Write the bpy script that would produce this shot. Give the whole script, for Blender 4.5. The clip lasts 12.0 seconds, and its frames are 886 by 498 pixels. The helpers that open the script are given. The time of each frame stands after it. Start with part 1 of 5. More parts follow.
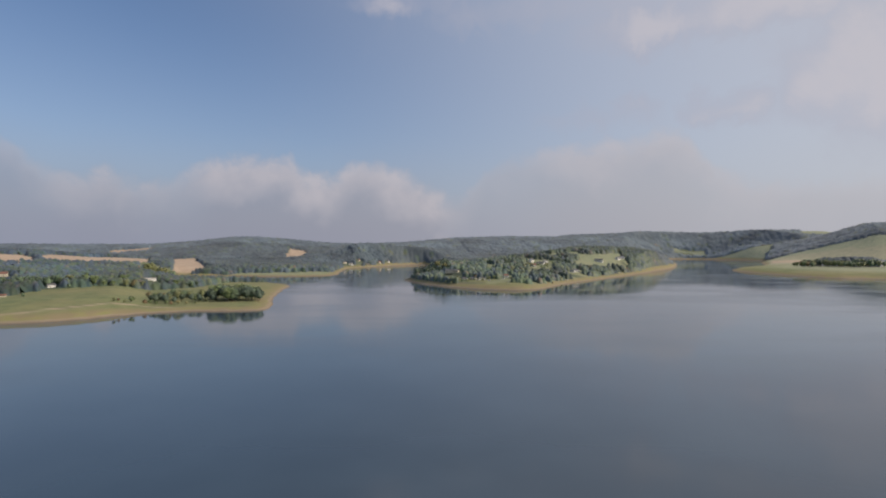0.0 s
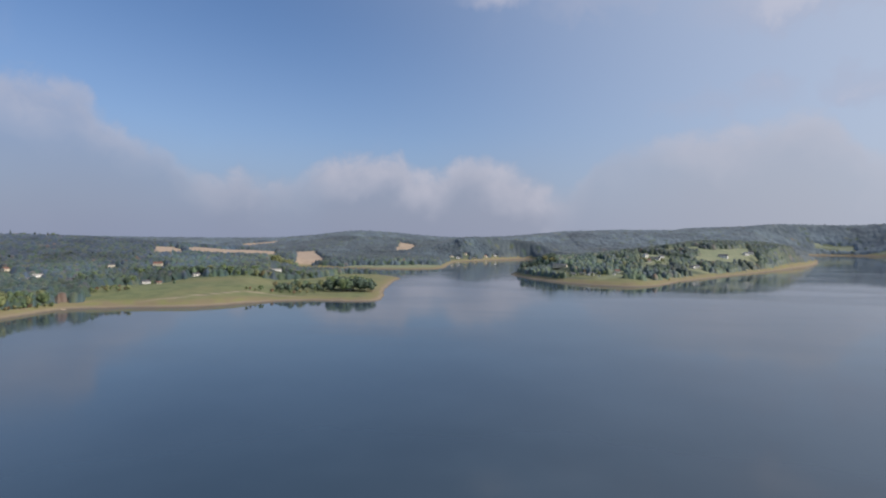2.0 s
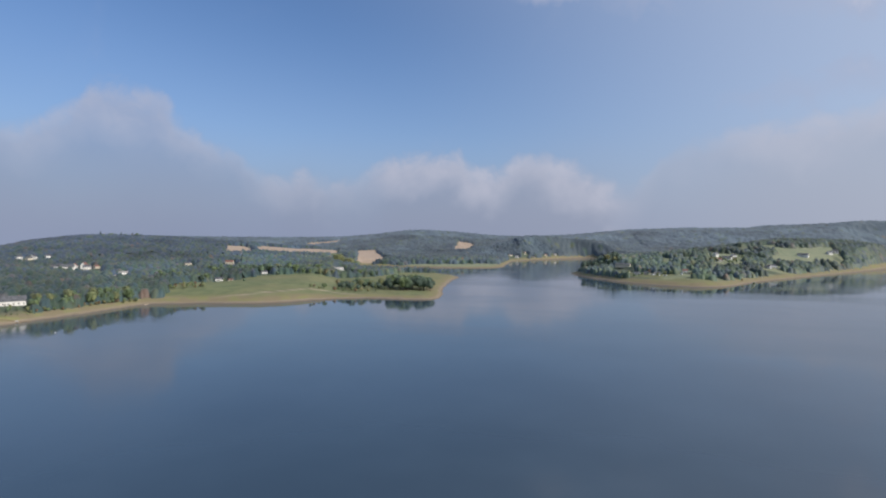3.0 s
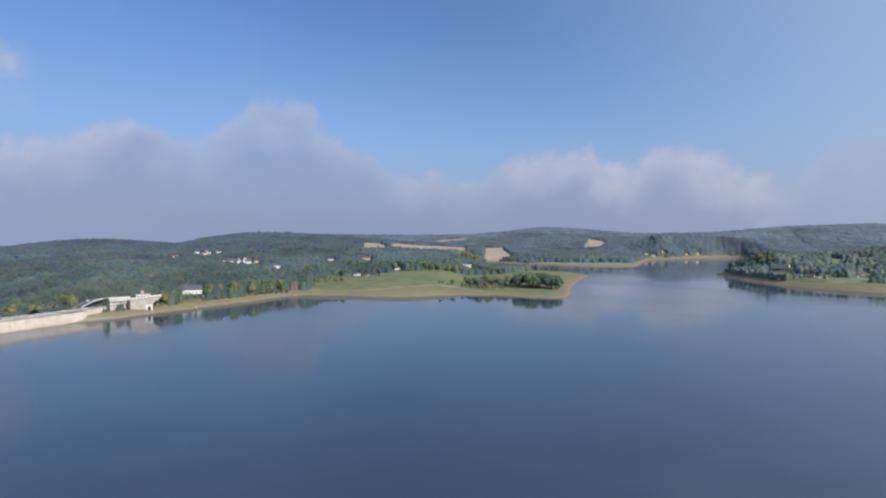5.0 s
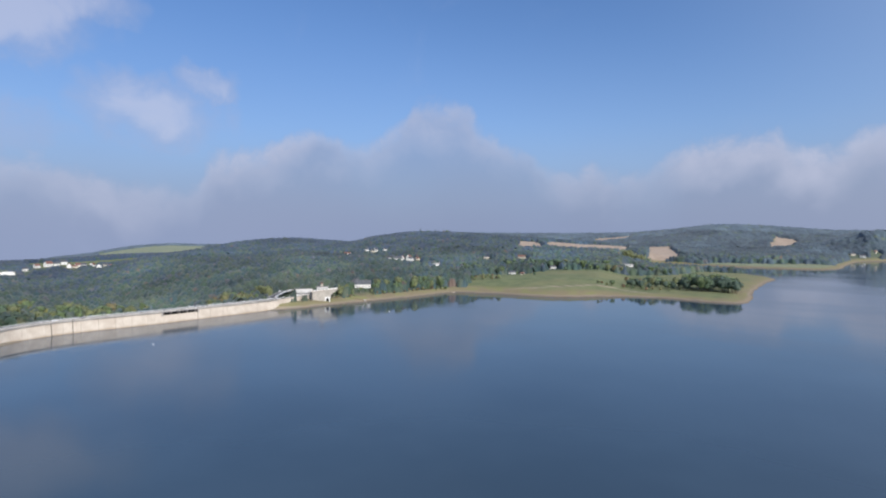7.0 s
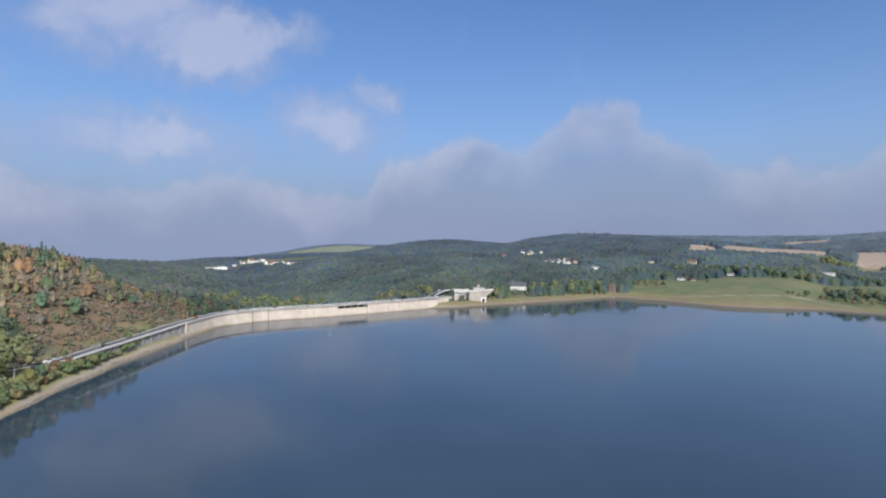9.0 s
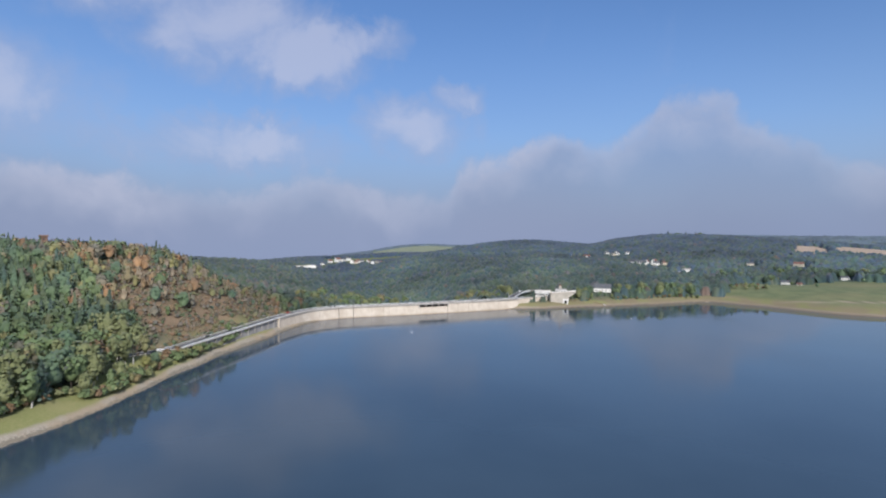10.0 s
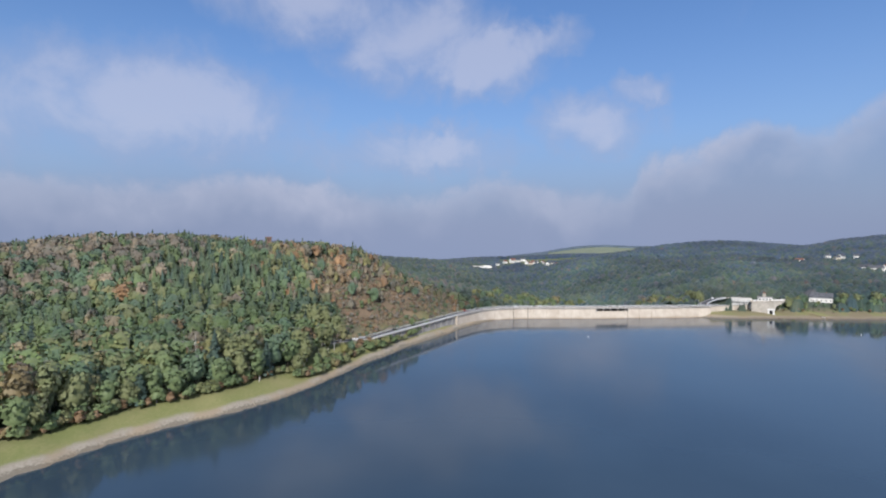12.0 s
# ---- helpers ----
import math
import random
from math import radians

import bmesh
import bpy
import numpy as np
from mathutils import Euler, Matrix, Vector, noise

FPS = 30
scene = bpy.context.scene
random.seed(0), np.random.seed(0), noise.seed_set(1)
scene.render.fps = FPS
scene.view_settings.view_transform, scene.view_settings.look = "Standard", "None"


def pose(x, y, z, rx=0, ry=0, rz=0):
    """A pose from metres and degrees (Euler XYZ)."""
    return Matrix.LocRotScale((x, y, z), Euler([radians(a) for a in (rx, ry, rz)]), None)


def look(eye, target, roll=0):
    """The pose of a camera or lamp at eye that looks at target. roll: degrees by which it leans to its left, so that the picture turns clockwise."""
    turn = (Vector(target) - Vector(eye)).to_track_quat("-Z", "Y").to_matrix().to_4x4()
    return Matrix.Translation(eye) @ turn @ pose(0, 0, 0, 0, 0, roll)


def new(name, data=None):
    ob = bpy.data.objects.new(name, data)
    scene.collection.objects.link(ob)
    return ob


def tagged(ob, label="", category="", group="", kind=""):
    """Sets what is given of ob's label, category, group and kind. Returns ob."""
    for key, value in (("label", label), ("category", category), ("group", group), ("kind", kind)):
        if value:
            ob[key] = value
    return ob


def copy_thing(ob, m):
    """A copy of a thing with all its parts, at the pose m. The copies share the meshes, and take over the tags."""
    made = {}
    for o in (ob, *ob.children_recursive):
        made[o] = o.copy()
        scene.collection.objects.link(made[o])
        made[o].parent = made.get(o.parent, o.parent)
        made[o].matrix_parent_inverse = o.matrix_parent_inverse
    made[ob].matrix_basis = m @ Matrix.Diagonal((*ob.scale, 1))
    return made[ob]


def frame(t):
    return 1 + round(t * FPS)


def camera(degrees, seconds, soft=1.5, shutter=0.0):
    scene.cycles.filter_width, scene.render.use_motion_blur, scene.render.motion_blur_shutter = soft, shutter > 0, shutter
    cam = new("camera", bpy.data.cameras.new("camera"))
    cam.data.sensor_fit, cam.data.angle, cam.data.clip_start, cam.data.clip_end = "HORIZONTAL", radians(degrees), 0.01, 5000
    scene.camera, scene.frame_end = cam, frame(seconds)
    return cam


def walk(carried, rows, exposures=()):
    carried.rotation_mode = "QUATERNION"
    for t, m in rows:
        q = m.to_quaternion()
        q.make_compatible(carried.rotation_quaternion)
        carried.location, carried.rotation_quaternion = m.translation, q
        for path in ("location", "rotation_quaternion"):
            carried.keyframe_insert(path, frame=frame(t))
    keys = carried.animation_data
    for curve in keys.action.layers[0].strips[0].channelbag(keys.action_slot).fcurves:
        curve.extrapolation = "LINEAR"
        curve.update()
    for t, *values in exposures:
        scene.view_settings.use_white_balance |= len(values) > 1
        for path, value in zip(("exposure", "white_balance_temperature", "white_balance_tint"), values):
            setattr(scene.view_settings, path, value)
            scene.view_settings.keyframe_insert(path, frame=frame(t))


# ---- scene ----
# The drone hovers 85 m over the water and turns to its left.
EYE = (0.0, 0.0, 85.0)
cam = camera(80.2, 12.0, 2.1)
TURNS = [  # seconds, heading, pitch, roll
    (0.0, 1.10, -0.07, 0.02),
    (0.5, 4.19, -0.20, -0.05),
    (1.0, 6.98, -0.34, -0.05),
    (1.5, 9.82, -0.59, -0.19),
    (2.0, 12.64, -0.74, -0.15),
    (2.5, 15.63, -0.82, -0.07),
    (3.0, 19.00, -0.87, -0.02),
    (5.0, 32.79, -1.14, -0.08),
    (5.5, 36.46, -1.19, -0.06),
    (6.0, 40.92, -1.31, 0.01),
    (6.5, 45.44, -1.34, -0.01),
    (7.0, 49.60, -1.31, 0.04),
    (9.0, 66.46, -1.11, -0.25),
    (9.5, 70.82, -1.09, -0.31),
    (10.0, 75.20, -1.14, -0.33),
    (10.5, 79.23, -1.10, -0.36),
    (11.0, 83.45, -1.14, -0.31),
    (11.5, 88.23, -1.14, -0.28),
    (12.0, 94.06, -1.13, -0.26),
]
walk(cam, [(t, pose(*EYE, 90 + p, r, yaw)) for t, yaw, p, r in TURNS],
     [(0.0, -0.16, 7100, 13), (1.5, -0.11, 6550, 12), (3.0, -0.1, 6200, 11), (5.0, -0.02, 5900, 11), (7.0, -0.02, 5850, 11), (9.0, -0.06, 5850, 11), (12.0, -0.08, 5850, 11)])

# ---- sky and sun ----
SUN_BEARING, SUN_HEIGHT = -92.0, 37.0     # degrees to the left of the y axis, degrees up


def to_sun():
    a, e = radians(SUN_BEARING), radians(SUN_HEIGHT)
    return Vector((-math.sin(a) * math.cos(e), math.cos(a) * math.cos(e), math.sin(e)))


sun = new("sun", bpy.data.lights.new("sun", "SUN"))
sun.data.energy, sun.data.angle, sun.data.color = 4.7, radians(4.0), (1.0, 0.9, 0.77)
sun.matrix_world = look(to_sun() * 900, (0, 0, 0))

world = bpy.data.worlds.new("sky")
scene.world = world
world.use_nodes = True


class Nodes:
    """A short hand for node trees."""

    def __init__(self, tree):
        self.tree = tree
        tree.nodes.clear()

    def put(self, value, socket):
        if isinstance(value, bpy.types.NodeSocket):
            self.tree.links.new(value, socket)
        elif value is not None:
            socket.default_value = value

    def add(self, kind, **ins):
        node = self.tree.nodes.new(kind)
        for key, value in ins.items():
            self.put(value, node.inputs[key.replace("_", " ")])
        return node

    def math(self, op, a, b=None, c=None, clamp=False):
        node = self.tree.nodes.new("ShaderNodeMath")
        node.operation, node.use_clamp = op, clamp
        for socket, value in zip(node.inputs, (a, b, c)):
            self.put(value, socket)
        return node.outputs[0]

    def noise(self, vector, scale, detail=4.0, rough=0.55, distort=0.0):
        node = self.add("ShaderNodeTexNoise", Vector=vector, Scale=scale, Detail=detail, Roughness=rough, Distortion=distort)
        return node.outputs["Fac"]

    def ramp(self, value, low, high, a=0.0, b=1.0):
        node = self.tree.nodes.new("ShaderNodeMapRange")
        node.interpolation_type = "SMOOTHSTEP"
        for socket, v in zip(node.inputs[:5], (value, low, high, a, b)):
            self.put(v, socket)
        return node.outputs[0]

    def mix(self, fac, a, b, blend="MIX"):
        node = self.tree.nodes.new("ShaderNodeMix")
        node.data_type, node.blend_type = "RGBA", blend
        self.put(fac, node.inputs[0])
        for socket, v in ((node.inputs[6], a), (node.inputs[7], b)):
            self.put((*v, 1.0) if isinstance(v, tuple) and len(v) == 3 else v, socket)
        return node.outputs[2]


# tops of the low cloud bank, as bearing and height in degrees
BANK_TOPS = [(-46, 6.0), (-32, 6.3), (-26.6, 8.0), (-25.4, 10.2), (-22.9, 11.8), (-17.6, 11.3), (-11.9, 10.8), (-4.1, 9.4), (-2, 7.0), (0.2, 5.4), (1.6, 6.9), (6.2, 8.2), (10.5, 9.1), (13.9, 7.9), (17.8, 9.6),
             (24, 9.2), (27, 8.1), (31.3, 6.6), (33.6, 7.7), (36, 6.9), (41.7, 9.7), (45.4, 11.5), (47.8, 14.1), (51.7, 14.4), (53.2, 13.2), (56.5, 11.0), (59.5, 9.9), (63.3, 11.1), (68.1, 9.3), (73.6, 7.8),
             (76.3, 4.9), (81, 5.6), (87, 6.9), (92, 6.0), (98, 4.6), (107.5, 6.1), (114.8, 6.8), (123.4, 5.5), (136, 6.0)]
# how plainly the bank stands out of the haze
BANK_WEIGHT = [(-46, 0.35), (-27, 0.4), (-20, 0.7), (-10, 0.5), (-3, 0.25), (0.5, 0.45), (4, 0.95), (12, 1.0), (24, 0.95), (29, 0.45), (34, 0.7), (39, 0.4), (47, 0.62), (54, 0.6), (61, 0.75), (67, 0.9), (73, 0.8), (77, 0.45), (86, 0.7), (97, 0.55), (112, 0.9), (124, 0.6), (136, 0.6)]
# clouds higher up: bearing and height of the middle, half width, half height, weight
HIGH_CLOUDS = [(122, 12.4, 15, 5.6, 1.15), (137, 11, 10, 5, 1.0), (107, 23.4, 10, 4.6, 1.1), (98, 20.8, 9.5, 5.2, 1.1), (90, 18.6, 7.5, 3.8, 1.1), (84, 20.0, 3.6, 1.9, 0.8), (97.5, 9.4, 11.5, 2.7, 1.05),
               (72.4, 14.8, 3.6, 1.6, 0.85), (78.4, 11.9, 6, 3.4, 0.95), (-27, 21.6, 15, 2.6, 1.05), (-40, 15, 10, 6, 1.1), (-27.5, 13.4, 3.4, 1.6, 0.7), (5.5, 25, 5, 1.0, 0.4), (-10, 23.8, 9, 1.4, 0.4), (-16, 13.6, 4, 1.3, 0.35),
               (-70, 15, 22, 9, 0.7), (-110, 12, 25, 7, 0.7), (175, 14, 25, 8, 0.8)]


def build_sky():
    n = Nodes(world.node_tree)
    way = n.add("ShaderNodeTexCoord").outputs["Generated"]
    sky = n.add("ShaderNodeTexSky")
    sky.sky_type, sky.sun_disc = "NISHITA", False
    sky.sun_elevation, sky.sun_rotation = radians(SUN_HEIGHT), radians(-SUN_BEARING)
    sky.altitude, sky.air_density, sky.dust_density, sky.ozone_density = 400, 1.3, 0.5, 4.0
    x, y, z = n.add("ShaderNodeSeparateXYZ", Vector=way).outputs
    bearing = n.math("MULTIPLY", n.math("ARCTAN2", n.math("MULTIPLY", x, -1.0), y), 180 / math.pi)
    up = n.math("MULTIPLY", n.math("ARCSINE", z), 180 / math.pi)
    coarse, middle = n.noise(way, 3.2, 4.0), n.noise(way, 9.0, 3.0, 0.5)
    puffs = n.noise(way, 22.0, 5.0, 0.58, 0.3)

    def curve(points, value, top):
        """A smooth curve over the bearing, from -50 to 140 degrees."""
        node = n.tree.nodes.new("ShaderNodeFloatCurve")
        line = node.mapping.curves[0]
        ends = [(-50, points[0][1])] + points + [(140, points[-1][1])]
        while len(line.points) < len(ends):
            line.points.new(0.5, 0.5)
        for dot, (u, v) in zip(line.points, ends):
            dot.location = ((u + 50) / 190, v / top)
        node.mapping.update()
        n.put(n.math("MULTIPLY_ADD", value, 1 / 190, 50 / 190, clamp=True), node.inputs["Value"])
        return n.math("MULTIPLY", node.outputs[0], top)

    # the low bank: white tops, falling off into grey haze
    bend = n.math("MULTIPLY_ADD", n.math("SUBTRACT", middle, 0.5), 5.0, bearing)
    tall = n.math("MULTIPLY_ADD", n.math("SUBTRACT", puffs, 0.5), 3.0, curve(BANK_TOPS, bend, 20.0))
    depth = n.math("SUBTRACT", tall, up)
    weight = curve(BANK_WEIGHT, bearing, 1.0)
    rim = n.math("MULTIPLY", n.ramp(depth, -0.35, 1.3), n.ramp(n.math("MULTIPLY_ADD", n.math("SUBTRACT", middle, 0.5), 9.0, depth), 0.8, 5.6, 1.0, 0.0))
    white = n.math("MULTIPLY", n.math("MULTIPLY", rim, weight), n.ramp(puffs, 0.25, 0.7, 0.5, 1.0))
    body = n.math("MULTIPLY", n.ramp(depth, -0.6, 2.2), n.math("MULTIPLY_ADD", weight, 0.42, 0.24))
    # the clouds above it, thin and ragged
    bear2 = n.math("MULTIPLY_ADD", n.math("SUBTRACT", middle, 0.5), 15.0, bearing)
    up2 = n.math("MULTIPLY_ADD", n.math("SUBTRACT", puffs, 0.5), 4.6, up)
    total = None
    for b, e, wide, high, much in HIGH_CLOUDS:
        u = n.math("MULTIPLY_ADD", bear2, 1 / wide, -b / wide)
        v = n.math("MULTIPLY_ADD", up2, 1 / high, -e / high)
        f = n.math("MULTIPLY_ADD", n.math("MULTIPLY_ADD", u, u, n.math("MULTIPLY", v, v)), -much, much)
        total = f if total is None else n.math("MAXIMUM", total, f)
    ragged = n.math("MULTIPLY_ADD", n.math("SUBTRACT", n.noise(way, 6.0, 6.0, 0.58, 0.5), 0.5), 2.9, n.math("MAXIMUM", total, -1.0))
    high = n.ramp(ragged, -0.8, 1.35, 0.0, 0.7)
    aim = n.tree.nodes.new("ShaderNodeVectorMath")
    aim.operation = "DOT_PRODUCT"
    n.put(way, aim.inputs[0])
    aim.inputs[1].default_value = to_sun()
    side = aim.outputs["Value"]
    # a bank of morning mist along the horizon
    mist = n.ramp(n.math("MULTIPLY_ADD", n.math("SUBTRACT", coarse, 0.5), 5.0, up), 0.0, 12.5, 0.9, 0.0)
    blue = n.mix(1.0, sky.outputs[0], n.mix(n.ramp(side, -0.75, -0.4), (0.84, 0.9, 1.05), (1.0, 1.07, 1.23)), "MULTIPLY")
    base = n.mix(mist, blue, n.mix(n.ramp(side, -0.75, 0.25), (2.55, 2.95, 4.1), (3.15, 3.5, 4.6)))
    base = n.mix(n.ramp(up, 3.0, 24.0, 0.4, 0.0), base, (3.2, 3.95, 5.8))
    # the pale glow of the haze towards the sun
    glow = n.ramp(side, -0.22, 0.9, 0.0, 0.9)
    base = n.mix(glow, base, (5.3, 6.0, 7.1))
    base = n.mix(body, base, n.mix(n.ramp(side, -0.6, 0.6), n.mix(n.ramp(side, -0.8, -0.58), (3.25, 3.55, 4.7), (2.75, 3.05, 4.1)), (4.0, 4.1, 4.7)))
    base = n.mix(high, base, n.mix(n.ramp(ragged, 0.2, 1.2), (4.0, 4.4, 5.8), (5.6, 5.65, 6.6)))
    base = n.mix(n.math("MULTIPLY", white, 0.72), base, (5.9, 5.85, 6.6))
    base = n.mix(n.math("MULTIPLY", glow, 0.3), base, (6.3, 6.35, 6.9))
    back = n.add("ShaderNodeBackground", Color=base, Strength=0.1)
    out = n.add("ShaderNodeOutputWorld")
    n.tree.links.new(back.outputs[0], out.inputs[0])


build_sky()

# ---- materials ----
def material(name):
    m = bpy.data.materials.new(name)
    m.use_nodes = True
    n = Nodes(m.node_tree)
    n.out = n.add("ShaderNodeOutputMaterial")
    n.place = n.add("ShaderNodeNewGeometry").outputs["Position"]
    return m, n


def finish(n, colour, rough=0.8, bump=None, strength=0.3, distance=0.05, metal=0.0, gloss=0.3, **more):
    b = n.add("ShaderNodeBsdfPrincipled", Roughness=rough, Metallic=metal, Specular_IOR_Level=gloss, **more)
    n.put((*colour, 1.0) if isinstance(colour, tuple) else colour, b.inputs["Base Color"])
    if bump is not None:
        n.put(n.add("ShaderNodeBump", Height=bump, Strength=strength, Distance=distance).outputs[0], b.inputs["Normal"])
    n.tree.links.new(b.outputs[0], n.out.inputs[0])
    return b


def plain(name, a, b, scale=1.0, rough=0.75, metal=0.0, gloss=0.3, bump=0.2):
    """A surface that wanders between two colours, coarse and fine."""
    m, n = material(name)
    big, small = n.noise(n.place, 0.25 * scale, 3.0), n.noise(n.place, 3.5 * scale, 5.0)
    fac = n.ramp(n.math("ADD", n.math("MULTIPLY", big, 0.65), n.math("MULTIPLY", small, 0.35)), 0.36, 0.64)
    finish(n, n.mix(fac, a, b), rough, small, bump, 0.04, metal, gloss)
    return m


def leaf_material(name, dark, light, autumn=None, share=0.0):
    """Foliage of a tree that is a thing of its own: it differs from tree to tree."""
    m, n = material(name)
    rnd = n.add("ShaderNodeObjectInfo").outputs["Random"]
    isl = n.add("ShaderNodeNewGeometry").outputs["Random Per Island"]
    col = n.mix(n.math("MULTIPLY_ADD", isl, 0.6, n.math("MULTIPLY", rnd, 0.4)), dark, light)
    if autumn:
        col = n.mix(n.ramp(rnd, 1.0 - share, 1.0), col, autumn)
    leaf_finish(n, col)
    return m


def leaf_finish(n, col, sheen=0.1):
    b = n.add("ShaderNodeBsdfPrincipled", Roughness=0.55, Specular_IOR_Level=0.3, Sheen_Weight=sheen, Sheen_Roughness=0.6)
    n.put(col, b.inputs["Base Color"])
    t = n.add("ShaderNodeBsdfTranslucent", Color=col)
    mixed = n.add("ShaderNodeMixShader", Fac=0.22)
    n.tree.links.new(b.outputs[0], mixed.inputs[1])
    n.tree.links.new(t.outputs[0], mixed.inputs[2])
    n.tree.links.new(mixed.outputs[0], n.out.inputs[0])


def woods_material():
    """Foliage of the woods: each crown has its own colour, each spray of leaves its own shade of it."""
    m, n = material("woods_foliage")
    own = n.add("ShaderNodeAttribute")
    own.attribute_name = "foliage"
    isl = n.add("ShaderNodeNewGeometry").outputs["Random Per Island"]
    leafy = n.math("ADD", n.math("MULTIPLY", n.noise(n.place, 0.35, 3.0), 0.5), n.math("MULTIPLY", n.noise(n.place, 1.6, 2.0), 0.5))
    shade = n.math("ADD", n.math("MULTIPLY_ADD", isl, 0.26, 0.87), n.math("MULTIPLY", n.math("SUBTRACT", leafy, 0.5), 0.7))
    scale = n.tree.nodes.new("ShaderNodeVectorMath")
    scale.operation = "SCALE"
    n.put(shade, scale.inputs["Scale"])
    n.put(own.outputs["Color"], scale.inputs[0])
    leaf_finish(n, scale.outputs[0], 0.12)
    return m


def ground_material():
    """Grass, stubble, forest floor and shore, laid out by the distance from the water and the kind of land."""
    m, n = material("ground")
    def attr(name):
        a = n.add("ShaderNodeAttribute")
        a.attribute_name = name
        return a.outputs["Fac"]
    shore, wood, straw, scrub, paled = attr("shore"), attr("wood"), attr("straw"), attr("scrub"), attr("paled")
    far, mid, fine = n.noise(n.place, 0.006, 4.0), n.noise(n.place, 0.05, 5.0), n.noise(n.place, 0.9, 6.0)
    both = n.math("ADD", n.math("MULTIPLY", mid, 0.6), n.math("MULTIPLY", fine, 0.4))
    grass = n.mix(n.ramp(both, 0.41, 0.59), (0.115, 0.14, 0.072), (0.165, 0.182, 0.092))
    grass = n.mix(n.ramp(far, 0.42, 0.66, 0.0, 0.55), grass, (0.23, 0.2, 0.11))
    floor = n.mix(n.ramp(both, 0.35, 0.65), (0.075, 0.1, 0.07), (0.11, 0.125, 0.09))
    heath = n.mix(n.ramp(both, 0.35, 0.65), (0.16, 0.125, 0.08), (0.25, 0.18, 0.12))
    stubble = n.mix(n.ramp(both, 0.35, 0.65), (0.3, 0.235, 0.18), (0.4, 0.32, 0.25))
    # paler, greyer grass: lawns, and haze painted into the far fields
    pale_hazed = n.mix(n.ramp(both, 0.38, 0.62), (0.2, 0.235, 0.165), (0.27, 0.285, 0.205))
    grass = n.mix(paled, grass, pale_hazed)
    col = n.mix(wood, grass, floor)
    col = n.mix(scrub, col, heath)
    col = n.mix(straw, col, stubble)
    edge = n.math("MULTIPLY_ADD", n.math("SUBTRACT", both, 0.5), 11.0, shore)
    dry = n.mix(n.ramp(both, 0.35, 0.65), (0.19, 0.21, 0.075), (0.265, 0.25, 0.11))
    # the northern shores are clay, the southern one pale rubble
    north = n.ramp(n.add("ShaderNodeSeparateXYZ", Vector=n.place).outputs[1], 190.0, 340.0)
    dry = n.mix(n.math("MULTIPLY", north, n.ramp(mid, 0.35, 0.6, 0.35, 0.9)), dry, (0.195, 0.16, 0.105))
    gravel = n.mix(n.ramp(fine, 0.3, 0.7), (0.3, 0.26, 0.205), (0.375, 0.335, 0.275))
    gravel = n.mix(n.ramp(mid, 0.45, 0.6, 0.0, 0.6), gravel, (0.34, 0.26, 0.17))
    gravel = n.mix(n.math("MULTIPLY", north, 0.8), gravel, (0.205, 0.165, 0.12))
    col = n.mix(n.ramp(edge, 10.0, 38.0, 0.95, 0.0), col, dry)
    col = n.mix(n.ramp(edge, 3.2, 6.4, 1.0, 0.0), col, gravel)
    col = n.mix(n.ramp(edge, 0.4, 2.2, 0.6, 0.0), col, (0.13, 0.11, 0.08))
    finish(n, col, 0.92, fine, 0.35, 0.2, gloss=0.15)
    return m


def water_material():
    m, n = material("lake_water")
    stretch = n.add("ShaderNodeMapping", Vector=n.place)
    stretch.inputs["Scale"].default_value = (0.0022, 0.0075, 1.0)
    stretch.inputs["Rotation"].default_value = (0, 0, radians(28))
    calm = n.ramp(n.noise(stretch.outputs[0], 1.0, 4.0, 0.55, 0.8), 0.4, 0.62)
    waves = n.math("ADD", n.noise(n.place, 0.5, 3.0), n.math("MULTIPLY", n.noise(n.place, 0.08, 2.0), 1.5))
    b = n.add("ShaderNodeBsdfPrincipled", IOR=1.333, Specular_IOR_Level=0.7)
    n.put(n.ramp(calm, 0.0, 1.0, 0.05, 0.12), b.inputs["Roughness"])
    silt = n.noise(n.place, 0.01, 3.0)
    n.put(n.mix(n.ramp(silt, 0.35, 0.65), (0.035, 0.056, 0.079), (0.042, 0.066, 0.092)), b.inputs["Base Color"])
    bump = n.add("ShaderNodeBump", Height=waves, Distance=0.05)
    n.put(n.ramp(calm, 0.0, 1.0, 0.08, 0.32), bump.inputs["Strength"])
    n.put(bump.outputs[0], b.inputs["Normal"])
    n.tree.links.new(b.outputs[0], n.out.inputs[0])
    return m


def concrete_material(name, a, b, streak):
    """Cast concrete with water streaks running down it and a pale tide line."""
    m, n = material(name)
    flat = n.add("ShaderNodeMapping", Vector=n.place)
    flat.inputs["Scale"].default_value = (0.55, 0.55, 0.05)
    runs = n.noise(flat.outputs[0], 1.0, 5.0, 0.6)
    patch, grain = n.noise(n.place, 0.12, 4.0), n.noise(n.place, 2.5, 5.0)
    rnd = n.add("ShaderNodeObjectInfo").outputs["Random"]
    col = n.mix(n.ramp(n.math("MULTIPLY_ADD", rnd, 0.16, patch), 0.36, 0.85), a, b)
    col = n.mix(n.ramp(runs, 0.55, 0.75, 0.0, 0.5), col, streak)
    tide = n.math("ADD", n.add("ShaderNodeSeparateXYZ", Vector=n.place).outputs[2], n.math("MULTIPLY", patch, 2.2))
    col = n.mix(n.ramp(tide, 1.3, 3.2, 0.6, 0.0), col, (0.36, 0.27, 0.18))
    finish(n, col, 0.85, grain, 0.3, 0.05, gloss=0.2)
    return m


